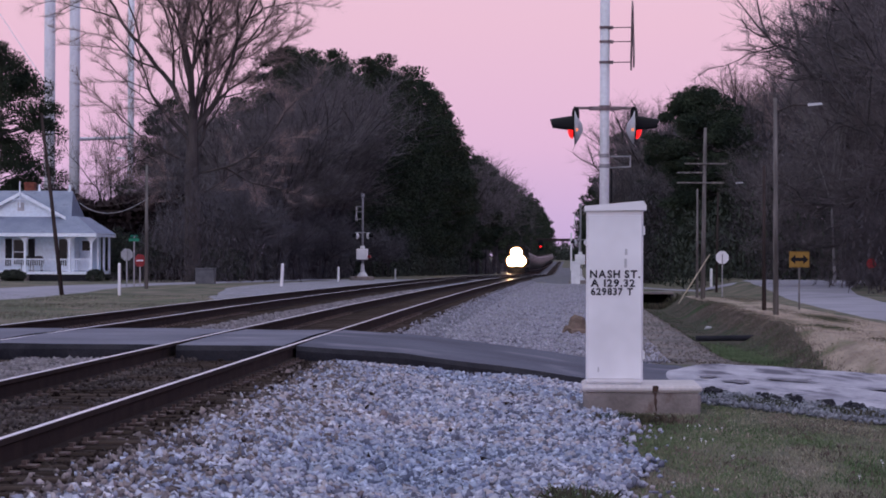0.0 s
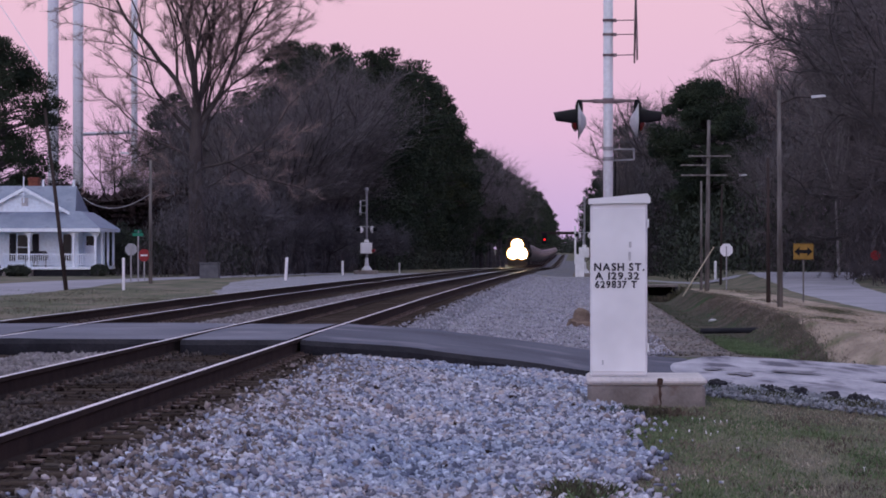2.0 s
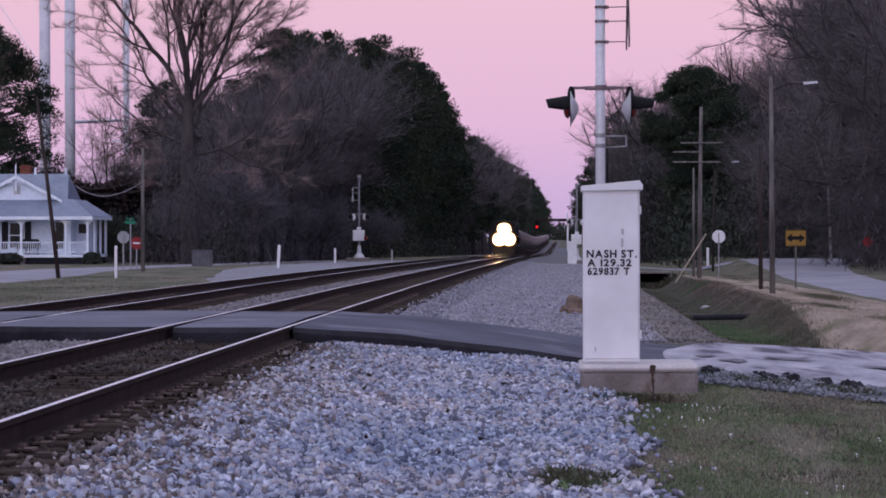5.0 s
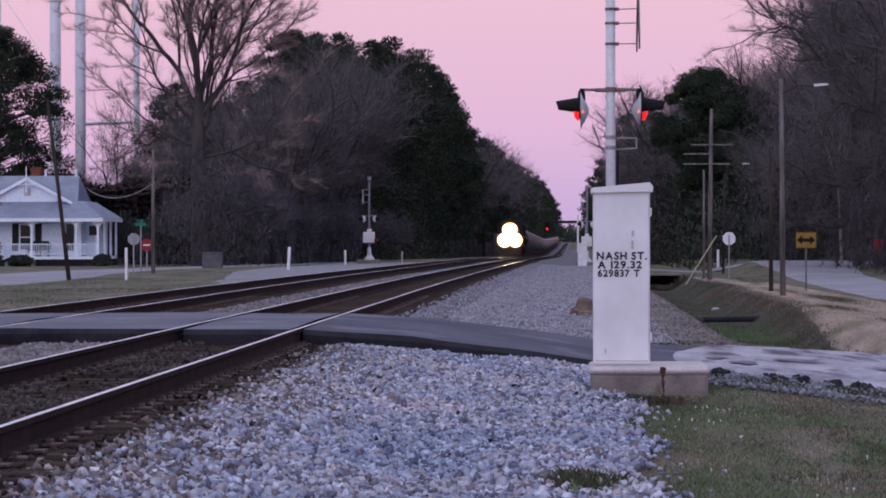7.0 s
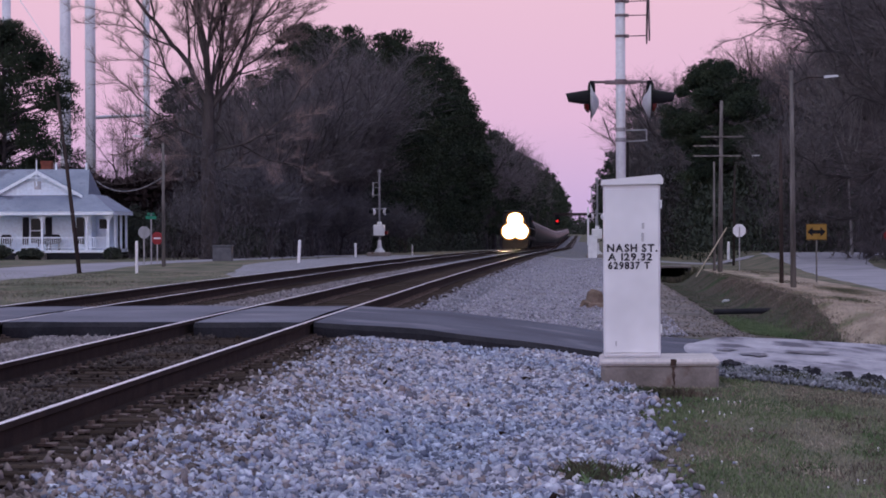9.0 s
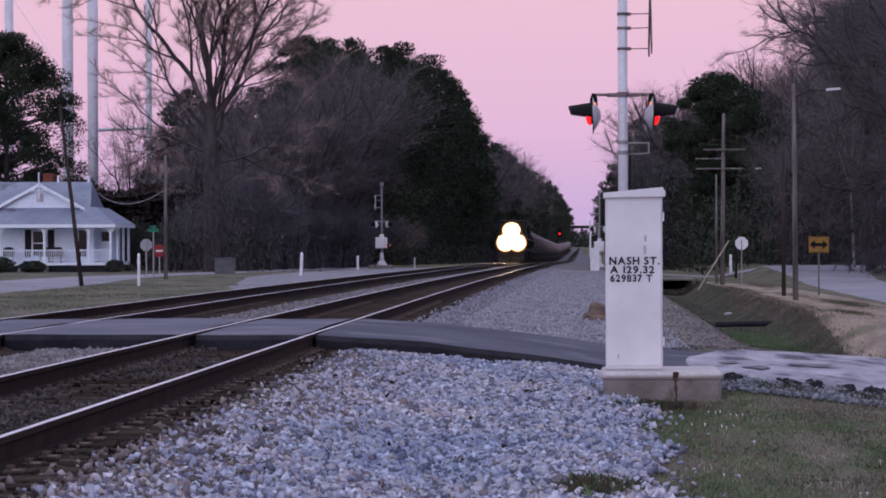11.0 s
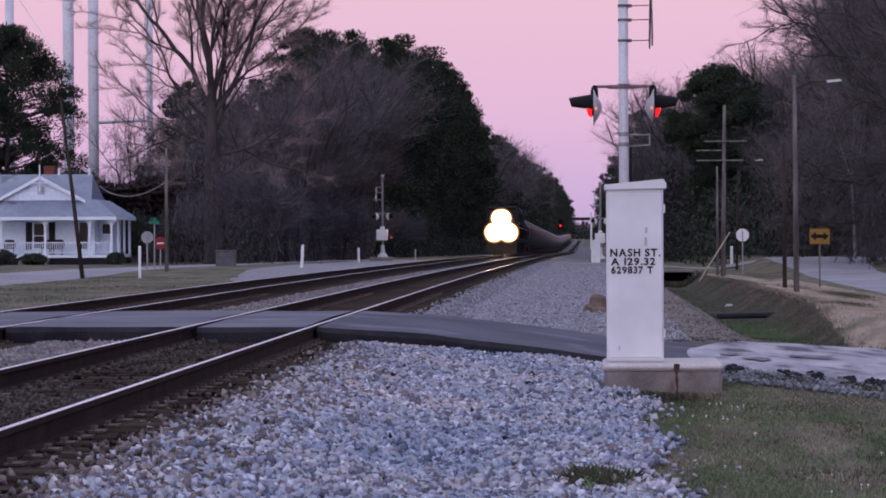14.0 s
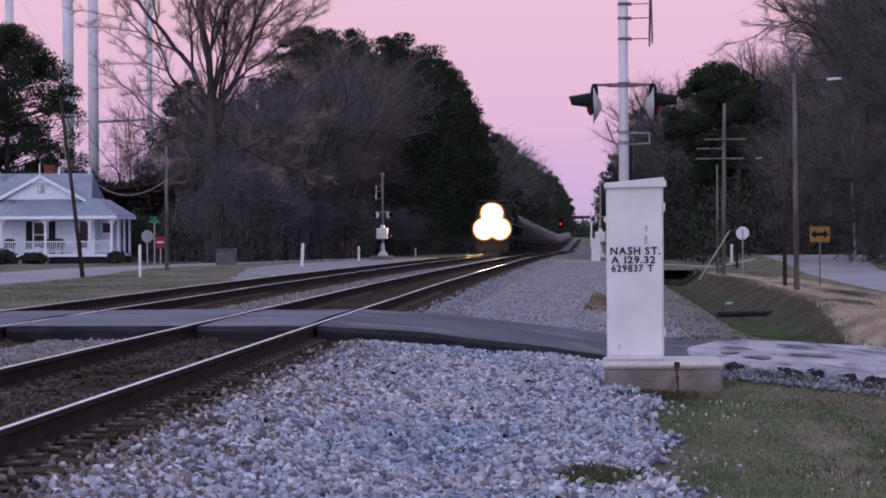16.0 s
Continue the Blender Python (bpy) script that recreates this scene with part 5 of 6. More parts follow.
part("root", Shape().tube([(0.15, -0.05, 0.10), (-0.04, -0.12, 0.12), (-0.14, -0.15, -0.02)], [0.10, 0.07, 0.03], 7).tube([(0.22, 0.05, 0.12), (0.44, -0.02, 0.14), (0.56, -0.05, 0.0)], [0.10, 0.08, 0.03], 7), WOODBLOCK, block)
part("split_plank", Shape().box(0.06, 0.36, -0.30, -0.16, -0.03, 0.12, 0.02), WOODBLOCK, block)
litter = thing("litter", pose(5.1, 100, ground_z(5.1, 100) + 0.04), "crumpled pale plastic litter in the ditch weeds", "litter")
part("bag", Shape().tube([(-0.17, 0, 0.02), (-0.08, 0.03, 0.05), (0.06, -0.02, 0.06), (0.18, 0.02, 0.02)], [0.02, 0.06, 0.05, 0.02], 7), GREYDISC, litter)
# near-black box, added for the shaded grass where the ditch runs out
culvert = thing("culvert", pose(4.75, 149.0, -1.9), "dark box added for the shaded grass at the ditch's far end", "culvert")
part("roof_slab", Shape().box(-0.95, 0.95, 0, 4, 0.95, 1.07, 0.02), BANK, culvert, "earth-coloured lid of the added box")
part("floor_slab", Shape().box(-0.8, 0.8, 0, 4, -0.1, 0.0), EDGE, culvert)
part("back_wall", Shape().box(-0.8, 0.8, 3.9, 4, 0.0, 0.95), EDGE, culvert)
for s in (-1, 1):
    part("side_wall", Shape().box(s * 0.88 - 0.07, s * 0.88 + 0.07, 0, 4, -0.1, 0.95), EDGE, culvert)
pipe = thing("drain_pipe", pose(5.0, 82, -1.38), "dark drain pipe lying across the ditch", "pipe")
part("barrel", Shape().tube([(-1.2, 0, 0.04), (0.2, 0.05, 0.06), (1.25, 0.0, 0.12)], 0.085, 10), EDGE, pipe)


# ---- crossing signals at the far street ----
def far_signal(x, y, label):
    s = thing("far_crossing_signal", pose(x, y, ground_z(x, y)), label, "crossing signal", "signals at the far crossing")
    part("foot", Shape().box(-0.85, 0.75, -0.5, 0.5, -0.1, 0.30, 0.05), CONCRETE, s)
    part("pedestal", Shape().tube([(0, 0, 0.30), (0, 0, 0.42), (0, 0, 0.6), (0, 0, 1.15)], [0.38, 0.34, 0.16, 0.11], 10), ALU, s)
    part("pole", Shape().tube([(0, 0, 1.1), (0, 0, 5.75)], 0.07, 10), GALV, s)
    part("cap", Shape().tube([(0, 0, 5.72), (0, 0, 5.8), (0, 0, 6.0)], [0.10, 0.15, 0.13], 10), GALV, s)
    for z in (4.25, 4.75, 5.1):
        part("bracket", Shape().tube([(0, 0, z), (-0.42, 0, z)], 0.03, 6), GALV, s)
    part("gate_machine", Shape().box(-0.42, 0.36, -0.3, 0.3, 1.45, 2.2, 0.04).box(-0.16, 0.14, -0.2, 0.2, 2.21, 2.4, 0.03), WHITE, s)
    part("counterweight", Shape().box(0.38, 0.58, -0.5, 0.2, 1.55, 1.75, 0.02), SIGNRED, s)
    part("crossarm", Shape().tube([(-0.5, 0, 3.3), (0.5, 0, 3.3)], 0.03, 6), GREYDISC, s)
    for d in (-1, 1):
        f = part("flasher", Shape().tube([(d * 0.26, -0.02, 3.08), (d * 0.34, 0, 3.08), (d * 0.42, 0, 3.08)], [0.1, 0.2, 0.24], 12), SIGNWHITE, s, "pale flasher back shell")
        part("hood", Shape().tube([(d * 0.43, 0, 3.12), (d * 0.72, 0, 3.12)], 0.13, 8), BLACK, f)
    part("crossbuck", Shape().box(-0.02, 0.02, -0.115, 0.115, -0.6, 0.6, 0, pose(-0.42, 0, 4.6, 45)).box(-0.02, 0.02, -0.115, 0.115, -0.6, 0.6, 0, pose(-0.45, 0, 4.6, -45)), GREYDISC, s)
    return s


far_signal(-14.1, 190, "crossing signal with white gate machine at the far street")
right_sig = far_signal(0.95, 206, "crossing signal with white gate machine beside the track")
part("gate_arm", Shape().box(-0.75, -0.62, -0.05, 0.05, 1.0, 3.8), WHITE, right_sig, "white gate arm")
shed = thing("equipment_case", pose(0.6, 200, ground_z(0.6, 200)), "white railway equipment case by the far crossing", "signal cabinet")
part("body", Shape().box(-0.35, 0.3, -0.4, 0.4, 0, 1.6, 0.02), WHITE, shed)
part("roof", Shape().box(-0.4, 0.35, -0.45, 0.45, 1.602, 1.68, 0.02), WHITE, shed)
gantry = thing("signal_gantry", pose(2.1, 480, ground_z(2.1, 480)), "dark cantilever signal bridge with one red light", "railway signal")
part("mast", Shape().tube([(0, 0, -0.2), (0, 0, 7.2)], 0.2, 8), GREYDISC, gantry)
part("arm", Shape().box(-7.6, 0.2, -0.25, 0.25, 6.2, 6.7, 0.03), DARKPOLE, gantry)
head = part("signal_head", Shape().box(-7.2, -6.4, -0.3, -0.26, 4.6, 6.4, 0.02), BLACK, gantry)
part("red_aspect", Shape().tube([(-6.8, -0.31, 5.3), (-6.8, -0.36, 5.3)], 0.21, 12), REDLIT, head, "burning red signal light")


# ---- the train ----
def truck(parent, y):
    part("truck_frame", Shape().box(-1.15, 1.15, y - 1.6, y + 1.6, 0.35, 0.85, 0.06), BLACK, parent)
    for dy in (-1.0, 1.0):
        for s in (-1, 1):
            part("wheel", Shape().tube([(s * 0.70, y + dy, 0.48), (s * 0.83, y + dy, 0.48)], [0.48, 0.48], 16), STEEL, parent)


def locomotive(lit):
    e = thing("locomotive", pose(FAR, 400, 0), "dark diesel locomotive with burning head and ditch lights" if lit else "dark trailing diesel locomotive", "locomotive", "the train")
    part("frame", Shape().box(-1.52, 1.52, 0.4, 21.6, 1.15, 1.55, 0.05), BLACK, e)
    part("pilot", Shape().prism([(-1.5, 1.5), (1.5, 1.5), (1.35, 0.2), (0, 0.12), (-1.35, 0.2)], "y", 0.05, 0.4), LOCO, e)
    part("nose", Shape().box(-1.1, 1.1, 0.5, 2.6, 1.55, 3.45, 0.18), PALENOSE, e)
    cab = part("cab", Shape().box(-1.5, 1.5, 2.4, 4.9, 1.55, 4.25, 0.10).box(-1.35, 1.35, 2.3, 5.0, 4.2, 4.5, 0.12), LOCO, e)
    # pale strip added on the cab to carry the glare upwards
    part("cab_glare_panel", Shape().box(-0.34, 0.34, 2.27, 2.29, 2.9, 4.0), PALENOSE, cab)
    for s in (-1, 1):
        part("windscreen", Shape().box(s * 0.35 if s > 0 else -1.3, 1.3 if s > 0 else -0.35, 2.36, 2.395, 3.2, 3.95, 0.01), GLASS, cab)
        part("side_window", Shape().box(s * 1.505 - 0.01, s * 1.505 + 0.01, 3.0, 4.5, 3.1, 3.9), GLASS, cab)
        part("handrail", Shape().tube([(s * 1.45, 0.3, 1.5), (s * 1.45, 0.3, 2.5), (s * 1.45, 2.3, 2.5)], 0.03, 5), GREYDISC, e)
        part("walkway_rail", Shape().tube([(s * 1.5, 5, 2.55), (s * 1.5, 21, 2.55)], 0.03, 5), GREYDISC, e)
    part("engine_hood", Shape().prism([(-1.0, 1.55), (1.0, 1.55), (1.0, 3.9), (0.75, 4.3), (-0.75, 4.3), (-1.0, 3.9)], "y", 4.95, 19.0), LOCO, e)
    part("radiator", Shape().prism([(-1.45, 4.1), (1.45, 4.1), (1.2, 4.65), (-1.2, 4.65)], "y", 16.0, 20.5), LOCO, e)
    part("fuel_tank", Shape().box(-1.4, 1.4, 7.5, 13.5, 0.45, 1.15, 0.15), BLACK, e)
    for y in (3.6, 18.4):
        truck(e, y)
    # lamps are oversized, with glowing rings added as glare; unlit ones are dark
    lamp, halo, rim = (HEADLAMP, INNERHALO, OUTERHALO) if lit else (GLASS, BLACK, BLACK)
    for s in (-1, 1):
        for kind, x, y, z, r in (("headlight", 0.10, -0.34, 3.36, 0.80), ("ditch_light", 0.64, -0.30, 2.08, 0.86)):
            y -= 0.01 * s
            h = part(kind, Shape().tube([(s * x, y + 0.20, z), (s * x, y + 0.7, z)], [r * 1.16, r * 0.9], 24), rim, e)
            part("halo_ring", Shape().tube([(s * x, y + 0.10, z), (s * x, y + 0.195, z)], r * 1.04, 24), halo, h)
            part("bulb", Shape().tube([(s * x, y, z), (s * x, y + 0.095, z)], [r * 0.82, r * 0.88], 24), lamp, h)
    return e


def tank_car():
    c = thing("tank_car", pose(FAR, 500, 0), "black round-topped tank car in the train", "tank car", "the train")
    part("tank", Shape().tube([(0, 0.15, 2.38), (0, 0.3, 2.38), (0, 0.6, 2.38), (0, 16.4, 2.38), (0, 16.7, 2.38), (0, 16.85, 2.38)], [0.6, 1.25, 1.5, 1.5, 1.25, 0.6], 24), TANK, c, smooth=True)
    part("manway", Shape().tube([(0, 8.5, 3.8), (0, 8.5, 4.12)], 0.5, 12), TANK, c)
    part("walkway", Shape().box(-0.9, 0.9, 7.2, 9.8, 3.88, 3.92), STEEL, c)
    # pale tube in place of the sky's sheen along the tank's shoulder
    part("sheen_strip", Shape().tube([(0.98, 0.3, 3.66), (0.98, 16.7, 3.66)], 0.075, 8), PADTOP, c, "pale strip for sky sheen on the tank")
    part("sill", Shape().box(-0.5, 0.5, 0.1, 16.9, 0.9, 1.25), BLACK, c)
    for y in (2.4, 14.6):
        truck(c, y)
    return c


train = [(locomotive(True), 0.0, 21.6)]
second = locomotive(False)
# ---- loose stones, grass blades and ties ----
def stones(name, count, place, low, high, label, mat=None, sunk=0.3, rich=False):
    """Angular crushed stones lying on the land."""
    rs = np.random.RandomState(7 + count)
    P = place(rs, count)
    n = len(P)
    base = np.array([(x, y, z) for x in (-0.7, 0.7) for y in (-0.7, 0.7) for z in (-0.8, 0.8)])
    tri = np.array([(0, 1, 3), (0, 3, 2), (4, 6, 7), (4, 7, 5), (0, 4, 5), (0, 5, 1), (2, 3, 7), (2, 7, 6), (0, 2, 6), (0, 6, 4), (1, 5, 7), (1, 7, 3)])
    if not rich:
        base = np.array([(1, 0, 0), (-1, 0, 0), (0, 1, 0), (0, -1, 0), (0, 0, 1), (0, 0, -1)], float)
        tri = np.array([(0, 2, 4), (2, 1, 4), (1, 3, 4), (3, 0, 4), (2, 0, 5), (1, 2, 5), (3, 1, 5), (0, 3, 5)])
    k = len(base)
    size = rs.uniform(low, high, (n, 1, 1)) * rs.uniform(0.55, 1.35, (n, 1, 3))
    flat = np.array([1, 1, 0.62])
    V = (base[None] + rs.uniform(-0.42, 0.42, (n, k, 3))) * size * flat
    q = rs.normal(size=(n, 4)) * [0.4, 0.55, 0.55, 1.2]
    q /= np.linalg.norm(q, axis=1, keepdims=True)
    w, x, y, z = q.T
    R = np.stack([1 - 2 * (y * y + z * z), 2 * (x * y - z * w), 2 * (x * z + y * w), 2 * (x * y + z * w), 1 - 2 * (x * x + z * z), 2 * (y * z - x * w), 2 * (x * z - y * w), 2 * (y * z + x * w), 1 - 2 * (x * x + y * y)], -1).reshape(n, 3, 3)
    V = np.einsum("nij,nkj->nki", R, V)
    C = np.stack([P[:, 0], P[:, 1], land(P[:, 0], P[:, 1]) + 0.02 + size.mean(axis=(1, 2)) * (1 - 2 * sunk) + rs.uniform(0, 0.025, n)], -1)
    V = V + C[:, None, :]
    F = (tri[None] + (np.arange(n) * k)[:, None, None]).reshape(-1, 3)
    return tagged(new(name, fast_mesh(name, V.reshape(-1, 3), F, mat or STONE)), label, "gravel", "", "stuff")


def apron(rs, n):
    y = 12.4 + 20.6 * rs.uniform(0, 1, n) ** 1.12
    x = rs.uniform(-2.85, 0.9, n)
    keep = (x > -2.52 + 0.1 * np.sin(y * 2.1) + 0.07 * rs.normal(size=n)) & (x < 0.46 + 0.10 * np.sin(y * 1.3) + 0.08 * rs.normal(size=n))
    keep &= ~((x > 0.1) & (y > 27.6) & (y < 29.1))
    return np.stack([x, y], -1)[keep]


stones("loose_gravel", 46000, apron, 0.014, 0.034, "loose pale grey crushed stone beside the track", rich=True)
stones("loose_gravel", 9000, lambda rs, n: np.stack([rs.uniform(-6.5, -5.5, n), rs.uniform(17, 33, n)], -1), 0.02, 0.04, "loose dusty stone between the tracks", DUSTSTONE)
stones("loose_gravel", 2500, lambda rs, n: np.stack([rs.uniform(-5.3, -2.8, n), rs.uniform(12, 33, n)], -1), 0.012, 0.03, "scattered dark stones between the ties", DIRT)
stones("stray_gravel", 60, lambda rs, n: np.stack([0.5 + 0.2 * np.abs(rs.normal(size=n)), rs.uniform(14, 27, n)], -1), 0.010, 0.022, "stray stones in the grass", rich=True)
stones("stray_gravel", 900, lambda rs, n: np.stack([-2.48 - 0.18 * np.abs(rs.normal(size=n)), rs.uniform(12.2, 33, n)], -1), 0.012, 0.03, "stray pale stones over the tie ends", rich=True)
stones("brown_gravel", 7500, lambda rs, n: np.stack([-2.36 + 0.26 * rs.normal(size=n), rs.uniform(12.2, 33, n)], -1), 0.014, 0.036, "rust-browned stones along the tie ends", BROWNSTONE)
stones("brown_gravel", 9000, lambda rs, n: (lambda x, y: np.stack([x, y], -1)[np.array([noise.noise((a * 1.3, b * 0.5, 6.0)) for a, b in zip(x.tolist(), y.tolist())]) > -0.12])(rs.uniform(-4.75, -3.4, n), rs.uniform(12.5, 33, n)), 0.014, 0.036, "oily brown stones between the rails", OILSTONE)
stones("dark_stones", 150, apron, 0.02, 0.05, "scattered dark stones and wood scraps on the gravel", DIRT)
stones("loose_gravel", 6500, lambda rs, n: (lambda x: np.stack([x, road_rim(x) - 2.8 * rs.uniform(0, 1, n) ** 1.3], -1))(rs.uniform(1.35, 5.5, n)), 0.012, 0.035, "dull gravel along the road's edge", EDGESTONE)
stones("loose_gravel", 15000, lambda rs, n: np.stack([rs.uniform(-2.9, 1.5, n), 40.6 + 145 * rs.uniform(0, 1, n) ** 2.0], -1), 0.014, 0.034, "grey crushed stone beyond the crossing", FINESTONE)
stones("loose_gravel", 6500, lambda rs, n: np.stack([rs.uniform(-6.45, -5.5, n), 40.6 + 70 * rs.uniform(0, 1, n) ** 1.6], -1), 0.016, 0.036, "dusty crushed stone between the tracks beyond the crossing", DUSTSTONE)
stones("loose_gravel", 3000, lambda rs, n: np.stack([rs.uniform(1.0, 2.55, n), 40.8 + 60 * rs.uniform(0, 1, n) ** 1.6], -1), 0.010, 0.028, "dusty stones on the bank", BANK)
stones("asphalt_crumbs", 900, lambda rs, n: (lambda x: np.stack([x, road_rim(x) - 0.15 + 0.28 * rs.normal(size=n)], -1)[np.sin(x * 9) + np.sin(x * 23 + 1) > 0.35])(rs.uniform(1.45, 5.0, n)), 0.02, 0.055, "black broken asphalt crumbs along the road's edge", EDGE, rich=True)


def blades(name, count, place, low, high, mat, label, lift=0.0):
    rs = np.random.RandomState(3 + count)
    P = place(rs, count)
    n = len(P)
    a = rs.uniform(0, 6.283, n)
    h = rs.uniform(low, high, n)
    b = rs.uniform(0.2, 0.9, n) * h
    c = rs.uniform(0, 6.283, n)
    z = land(P[:, 0], P[:, 1]) + lift
    w = 0.0035 + 0.02 * h
    V = np.empty((n, 4, 3))
    V[:, 0] = np.stack([P[:, 0] - np.cos(a) * w, P[:, 1] - np.sin(a) * w, z], -1)
    V[:, 1] = np.stack([P[:, 0] + np.cos(a) * w, P[:, 1] + np.sin(a) * w, z], -1)
    V[:, 2] = np.stack([P[:, 0] + np.cos(a) * w * 0.7 + np.cos(c) * b * 0.35, P[:, 1] + np.sin(a) * w * 0.7 + np.sin(c) * b * 0.35, z + h * 0.6], -1)
    V[:, 3] = np.stack([P[:, 0] + np.cos(c) * b, P[:, 1] + np.sin(c) * b, z + h], -1)
    F = (np.array([(0, 1, 2), (0, 2, 3)])[None] + (np.arange(n) * 4)[:, None, None]).reshape(-1, 3)
    return tagged(new(name, fast_mesh(name, V.reshape(-1, 3), F, mat)), label, "grass", "", "stuff")


def lawn(rs, n):
    x, y = rs.uniform(0.2, 5.2, n), rs.uniform(12.4, 32.9, n)
    keep = y < road_rim(x) - 1.6 - 1.2 * rs.uniform(0, 1, n)
    keep &= (x > 0.50 + 0.10 * np.sin(y * 1.3) + 0.2 * rs.normal(size=n)) & ~((x > 0.12) & (x < 1.4) & (y > 27.65) & (y < 29.05))
    return np.stack([x, y], -1)[keep]


def clump(cx, cy, r):
    return lambda rs, n: np.stack([cx + rs.normal(size=n) * r, cy + rs.normal(size=n) * r], -1)


blades("grass_blades", 110000, lawn, 0.008, 0.030, BLADE, "short winter grass, green and straw brown", 0.008)
def patches(place, sx, sy, seed, cut, near=0.0):
    """Keeps the spots where a slow noise is high; near favours the gravel's rim."""
    def spots(rs, n):
        P = place(rs, n)
        f = np.array([noise.noise((a * sx, b * sy, seed)) + 0.45 * noise.noise((a * sx * 3, b * sy * 3, seed)) for a, b in P.tolist()])
        return P[f + near * (1.5 - P[:, 0]) > cut]
    return spots


blades("clover_leaves", 75000, patches(lawn, 1.1, 0.35, 4.0, 0.0, 0.22), 0.012, 0.040, GREENWEED, "dark green clover patches in the grass", 0.008)
blades("dead_grass", 45000, patches(lawn, 0.9, 0.4, 12.0, 0.04, -0.16), 0.012, 0.036, DEADWEED, "brown dead patches in the grass", 0.008)
blades("weed_clump", 6000, lambda rs, n: (lambda x: np.stack([x, road_rim(x) - 0.8 - 1.2 * rs.uniform(0, 1, n)], -1)[np.sin(x * 7) + np.sin(x * 17) > -0.3])(rs.uniform(1.4, 5.0, n)), 0.02, 0.07, WEED, "green weeds in the road-edge gravel", 0.03)
blades("ditch_weeds", 18000, lambda rs, n: (lambda y: np.stack([2.5 + (ditch_rim(y) - 2.5) * rs.uniform(0, 1, n), y], -1))(41.5 + 97 * rs.uniform(0, 1, n) ** 1.1), 0.015, 0.06, WEED, "rank green and brown weeds in the ditch", 0.05)
blades("left_grass", 14000, lambda rs, n: np.stack([-10.8 - 13 * rs.uniform(0, 1, n), 44 + 66 * rs.uniform(0, 1, n)], -1), 0.02, 0.075, BLADE, "rough winter grass beside the second track")
blades("ditch_greens", 20000, lambda rs, n: np.stack([4.35 + 0.42 * rs.normal(size=n), 67 + 5.5 * rs.normal(size=n)], -1), 0.03, 0.09, GREENWEED, "bright green grass in the ditch bottom", 0.05)
blades("dead_weeds", 16000, lambda rs, n: (lambda y: np.stack([ditch_rim(y) - 0.4 + 0.3 * rs.normal(size=n), y], -1))(44 + 75 * rs.uniform(0, 1, n)), 0.02, 0.075, DEADWEED, "brown dead weeds on the ditch slope", 0.05)
blades("ditch_end_weeds", 1500, lambda rs, n: np.stack([4.75 + 0.6 * rs.normal(size=n), 147.6 + 0.8 * rs.normal(size=n)], -1), 0.1, 0.35, WEED, "rank weeds at the ditch's far end", 0.05)
blades("lawn_clover", 9000, lambda rs, n: (lambda P: P[np.array([noise.noise((a * 2.2, b * 0.5, 8.0)) for a, b in P.tolist()]) > 0.0])(np.stack([0.72 + 0.22 * rs.normal(size=n), rs.uniform(14, 27.4, n)], -1)), 0.012, 0.036, GREENWEED, "green clover along the gravel's rim", 0.008)
blades("ditch_grass", 7000, lambda rs, n: (lambda y: np.stack([ditch_rim(y) - 0.2 + 0.25 * rs.normal(size=n), y], -1))(44 + 90 * rs.uniform(0, 1, n) ** 1.1), 0.015, 0.06, WEED, "brown and green grass on the ditch slope", 0.05)
blades("left_weeds", 24000, lambda rs, n: (lambda P: P[np.array([noise.noise((a * 0.35, b * 0.12, 9.0)) for a, b in P.tolist()]) > 0.05])(np.stack([-10.9 - 13 * rs.uniform(0, 1, n), 44 + 66 * rs.uniform(0, 1, n)], -1)), 0.02, 0.075, WEED, "dark weed patches in the rough grass")
blades("verge_grass", 16000, lambda rs, n: np.stack([rs.uniform(5.4, 9.6, n), 42 + 60 * rs.uniform(0, 1, n) ** 1.3], -1), 0.015, 0.045, STRAW, "dry tufts of grass on the verge", 0.035)
for x, y, rx, ry, n in ((8.5, 91, 0.3, 4.5, 1800), (8.9, 140, 0.5, 7, 1600), (7.2, 76, 0.3, 2.5, 700), (6.5, 118, 0.35, 6, 900), (8.0, 108, 0.3, 4, 500), (7.6, 64, 0.25, 1.5, 500)):
    blades("weed_clump", 3 * n, lambda rs, k: np.stack([x + 1.2 * rx * rs.normal(size=k), y + ry * rs.normal(size=k)], -1), 0.015, 0.05, WEED, "green weeds in the dry verge", 0.035)
blades("weed_clump", 1800, lambda rs, n: np.stack([0.05 + 0.10 * rs.normal(size=n), 17.3 + 0.3 * rs.normal(size=n)], -1), 0.05, 0.12, WEED, "tuft of green weeds in the gravel")
blades("weed_clump", 600, lambda rs, n: np.stack([0.05 + 0.10 * rs.normal(size=n), 17.3 + 0.3 * rs.normal(size=n)], -1), 0.05, 0.12, GREENWEED, "tuft of green weeds in the gravel")
blades("dead_weeds", 900, lambda rs, n: np.stack([-1.4 + 0.26 * rs.normal(size=n), 31.0 + 0.5 * rs.normal(size=n)], -1), 0.02, 0.08, DEADWEED, "dark dead weeds in the gravel")
blades("weed_clump", 1500, clump(0.6, 26.2, 0.22), 0.03, 0.10, WEED, "green weeds at the pad's foot")
blades("weed_clump", 1500, lambda rs, n: np.stack([0.32 + 0.12 * rs.normal(size=n), 15.2 + 0.25 * rs.normal(size=n)], -1), 0.03, 0.10, WEED, "tuft of green weeds in the gravel")
rf = random.Random(9)
flowers = Shape()
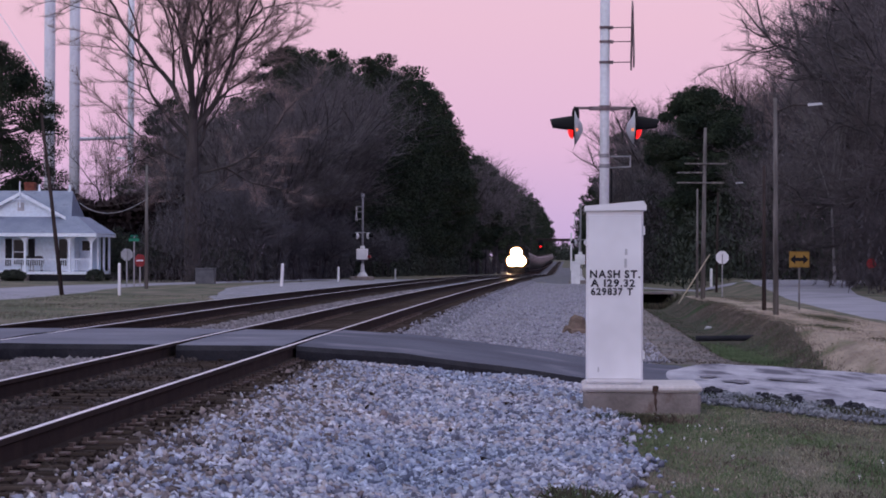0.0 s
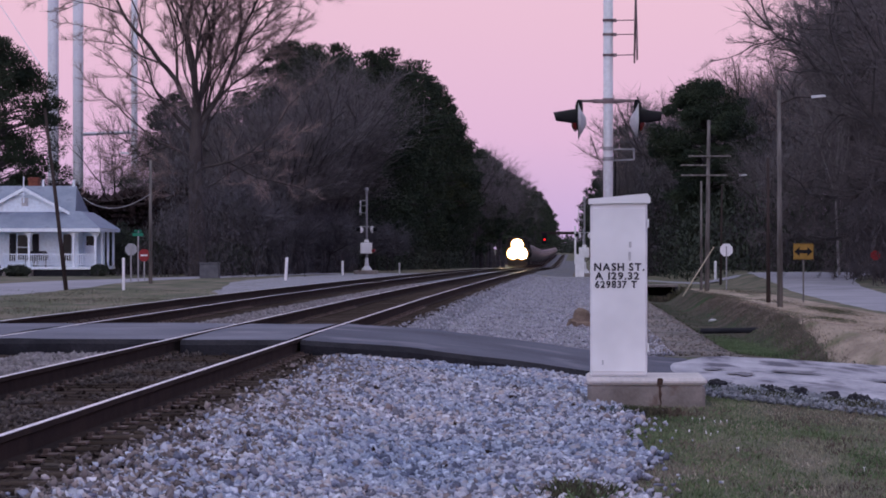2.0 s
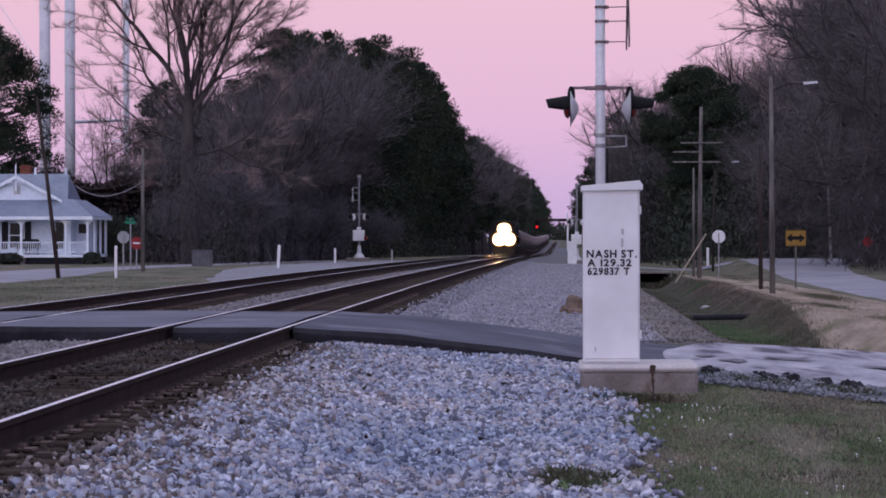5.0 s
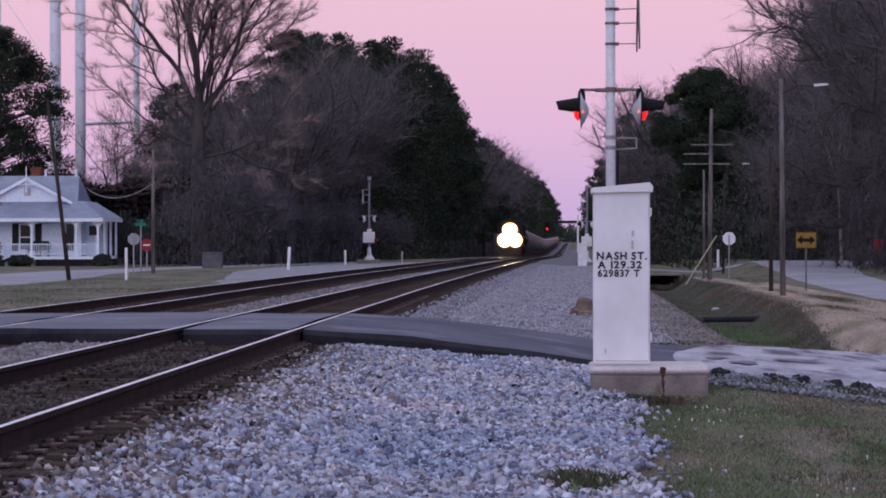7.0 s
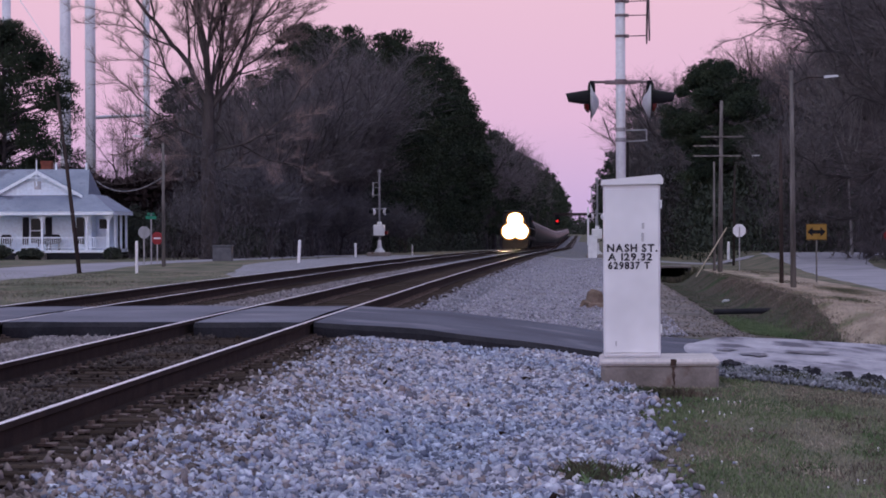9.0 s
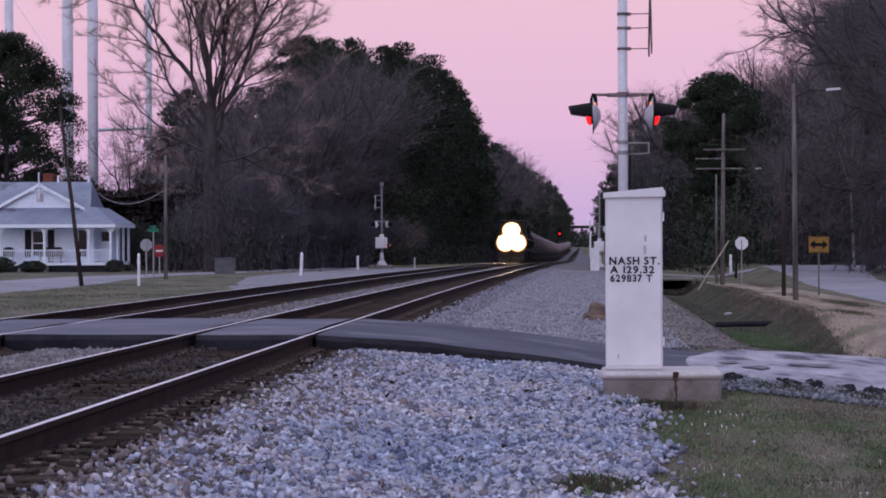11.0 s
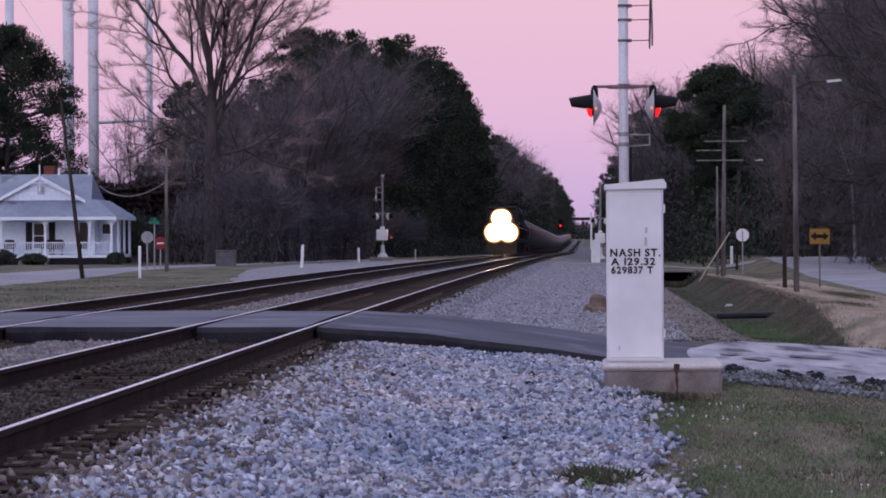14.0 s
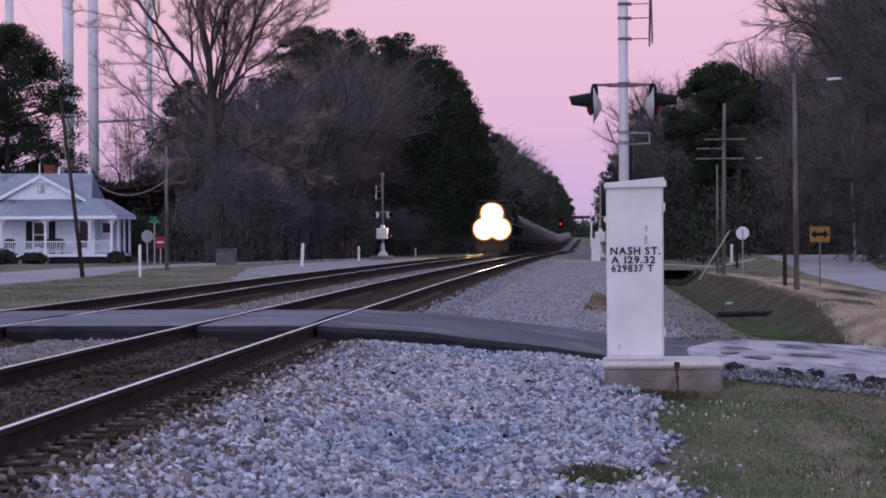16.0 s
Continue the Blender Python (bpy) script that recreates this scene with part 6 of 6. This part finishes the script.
for cx, cy, n in ((1.15, 25.3, 4), (1.35, 25.0, 3), (1.0, 23.6, 3), (1.2, 23.4, 4), (1.3, 21.5, 2), (2.1, 19.6, 1), (2.4, 21.3, 2), (0.95, 18.4, 2), (1.7, 17.2, 2), (2.3, 16.2, 2), (1.4, 16.6, 1)):
    for _ in range(n):
        x, y = cx + rf.gauss(0, 0.05), cy + rf.gauss(0, 0.12)
        z = ground_z(x, y) + 0.03
        flowers.tube([(x, y, z - 0.025), (x, y, z), (x, y, z + 0.004), (x, y, z + 0.010), (x, y, z + 0.013)], [0.0015, 0.002, 0.008, 0.007, 0.002], 6)
tagged(part("clover_heads", flowers, PETAL), "small white flower heads in the grass", "flowers", "", "stuff")
for track in tracks:
    for y in np.concatenate([np.arange(-15.68, 33, 0.52), np.arange(40.7, 109, 0.52)]):
        t = part("tie", TIE_MESH, None, track)
        t.matrix_basis = pose(random.uniform(-0.06, 0.06), y + random.uniform(-0.03, 0.03), line_z(y) - 0.188, 0, random.uniform(-0.3, 0.3), random.uniform(-0.8, 0.8))


# ---- what moves: the train rolls in, the lenses of the flashers turn ----
FRONT, SPEED = 424.0, 12.3


def motions():
    first = tank_car()
    cars = [first] + [copy_thing(first, pose(FAR, 0, 0)) for _ in range(44)]
    places = [(train[0][0], 0.0, 21.6), (second, 22.6, 21.6)] + [(c, 45.5 + 17.6 * i, 17.0) for i, c in enumerate(cars)]
    for ob, back, length in places:
        rows = []
        for t in range(0, 17, 2):
            y = FRONT - SPEED * t + back
            z0, z1 = line_z(y), line_z(y + length)
            rows.append((t, pose(FAR, y, z0, math.degrees(math.atan2(z1 - z0, length)))))
        walk(ob, rows)
    # on for 0.76 s of every 1.41 s
    for ob, s in inserts:
        base = ob.location.copy()
        rows, t, lit = [(0.0, 0)], 0.445, True
        while t < 15.95:
            a, b = (0, 180) if lit else (180, 360)
            k = min(round(t * 30), 477)
            rows += [(k / 30, a), ((k + 1) / 30, a + 60), ((k + 2) / 30, a + 120), ((k + 3) / 30, b)]
            t += 0.645 if lit else 0.763
            lit = not lit
        if rows[-1][0] < 15.999:
            rows.append((16.0, rows[-1][1]))
        walk(ob, [(tt, pose(*base, a)) for tt, a in rows])


motions()
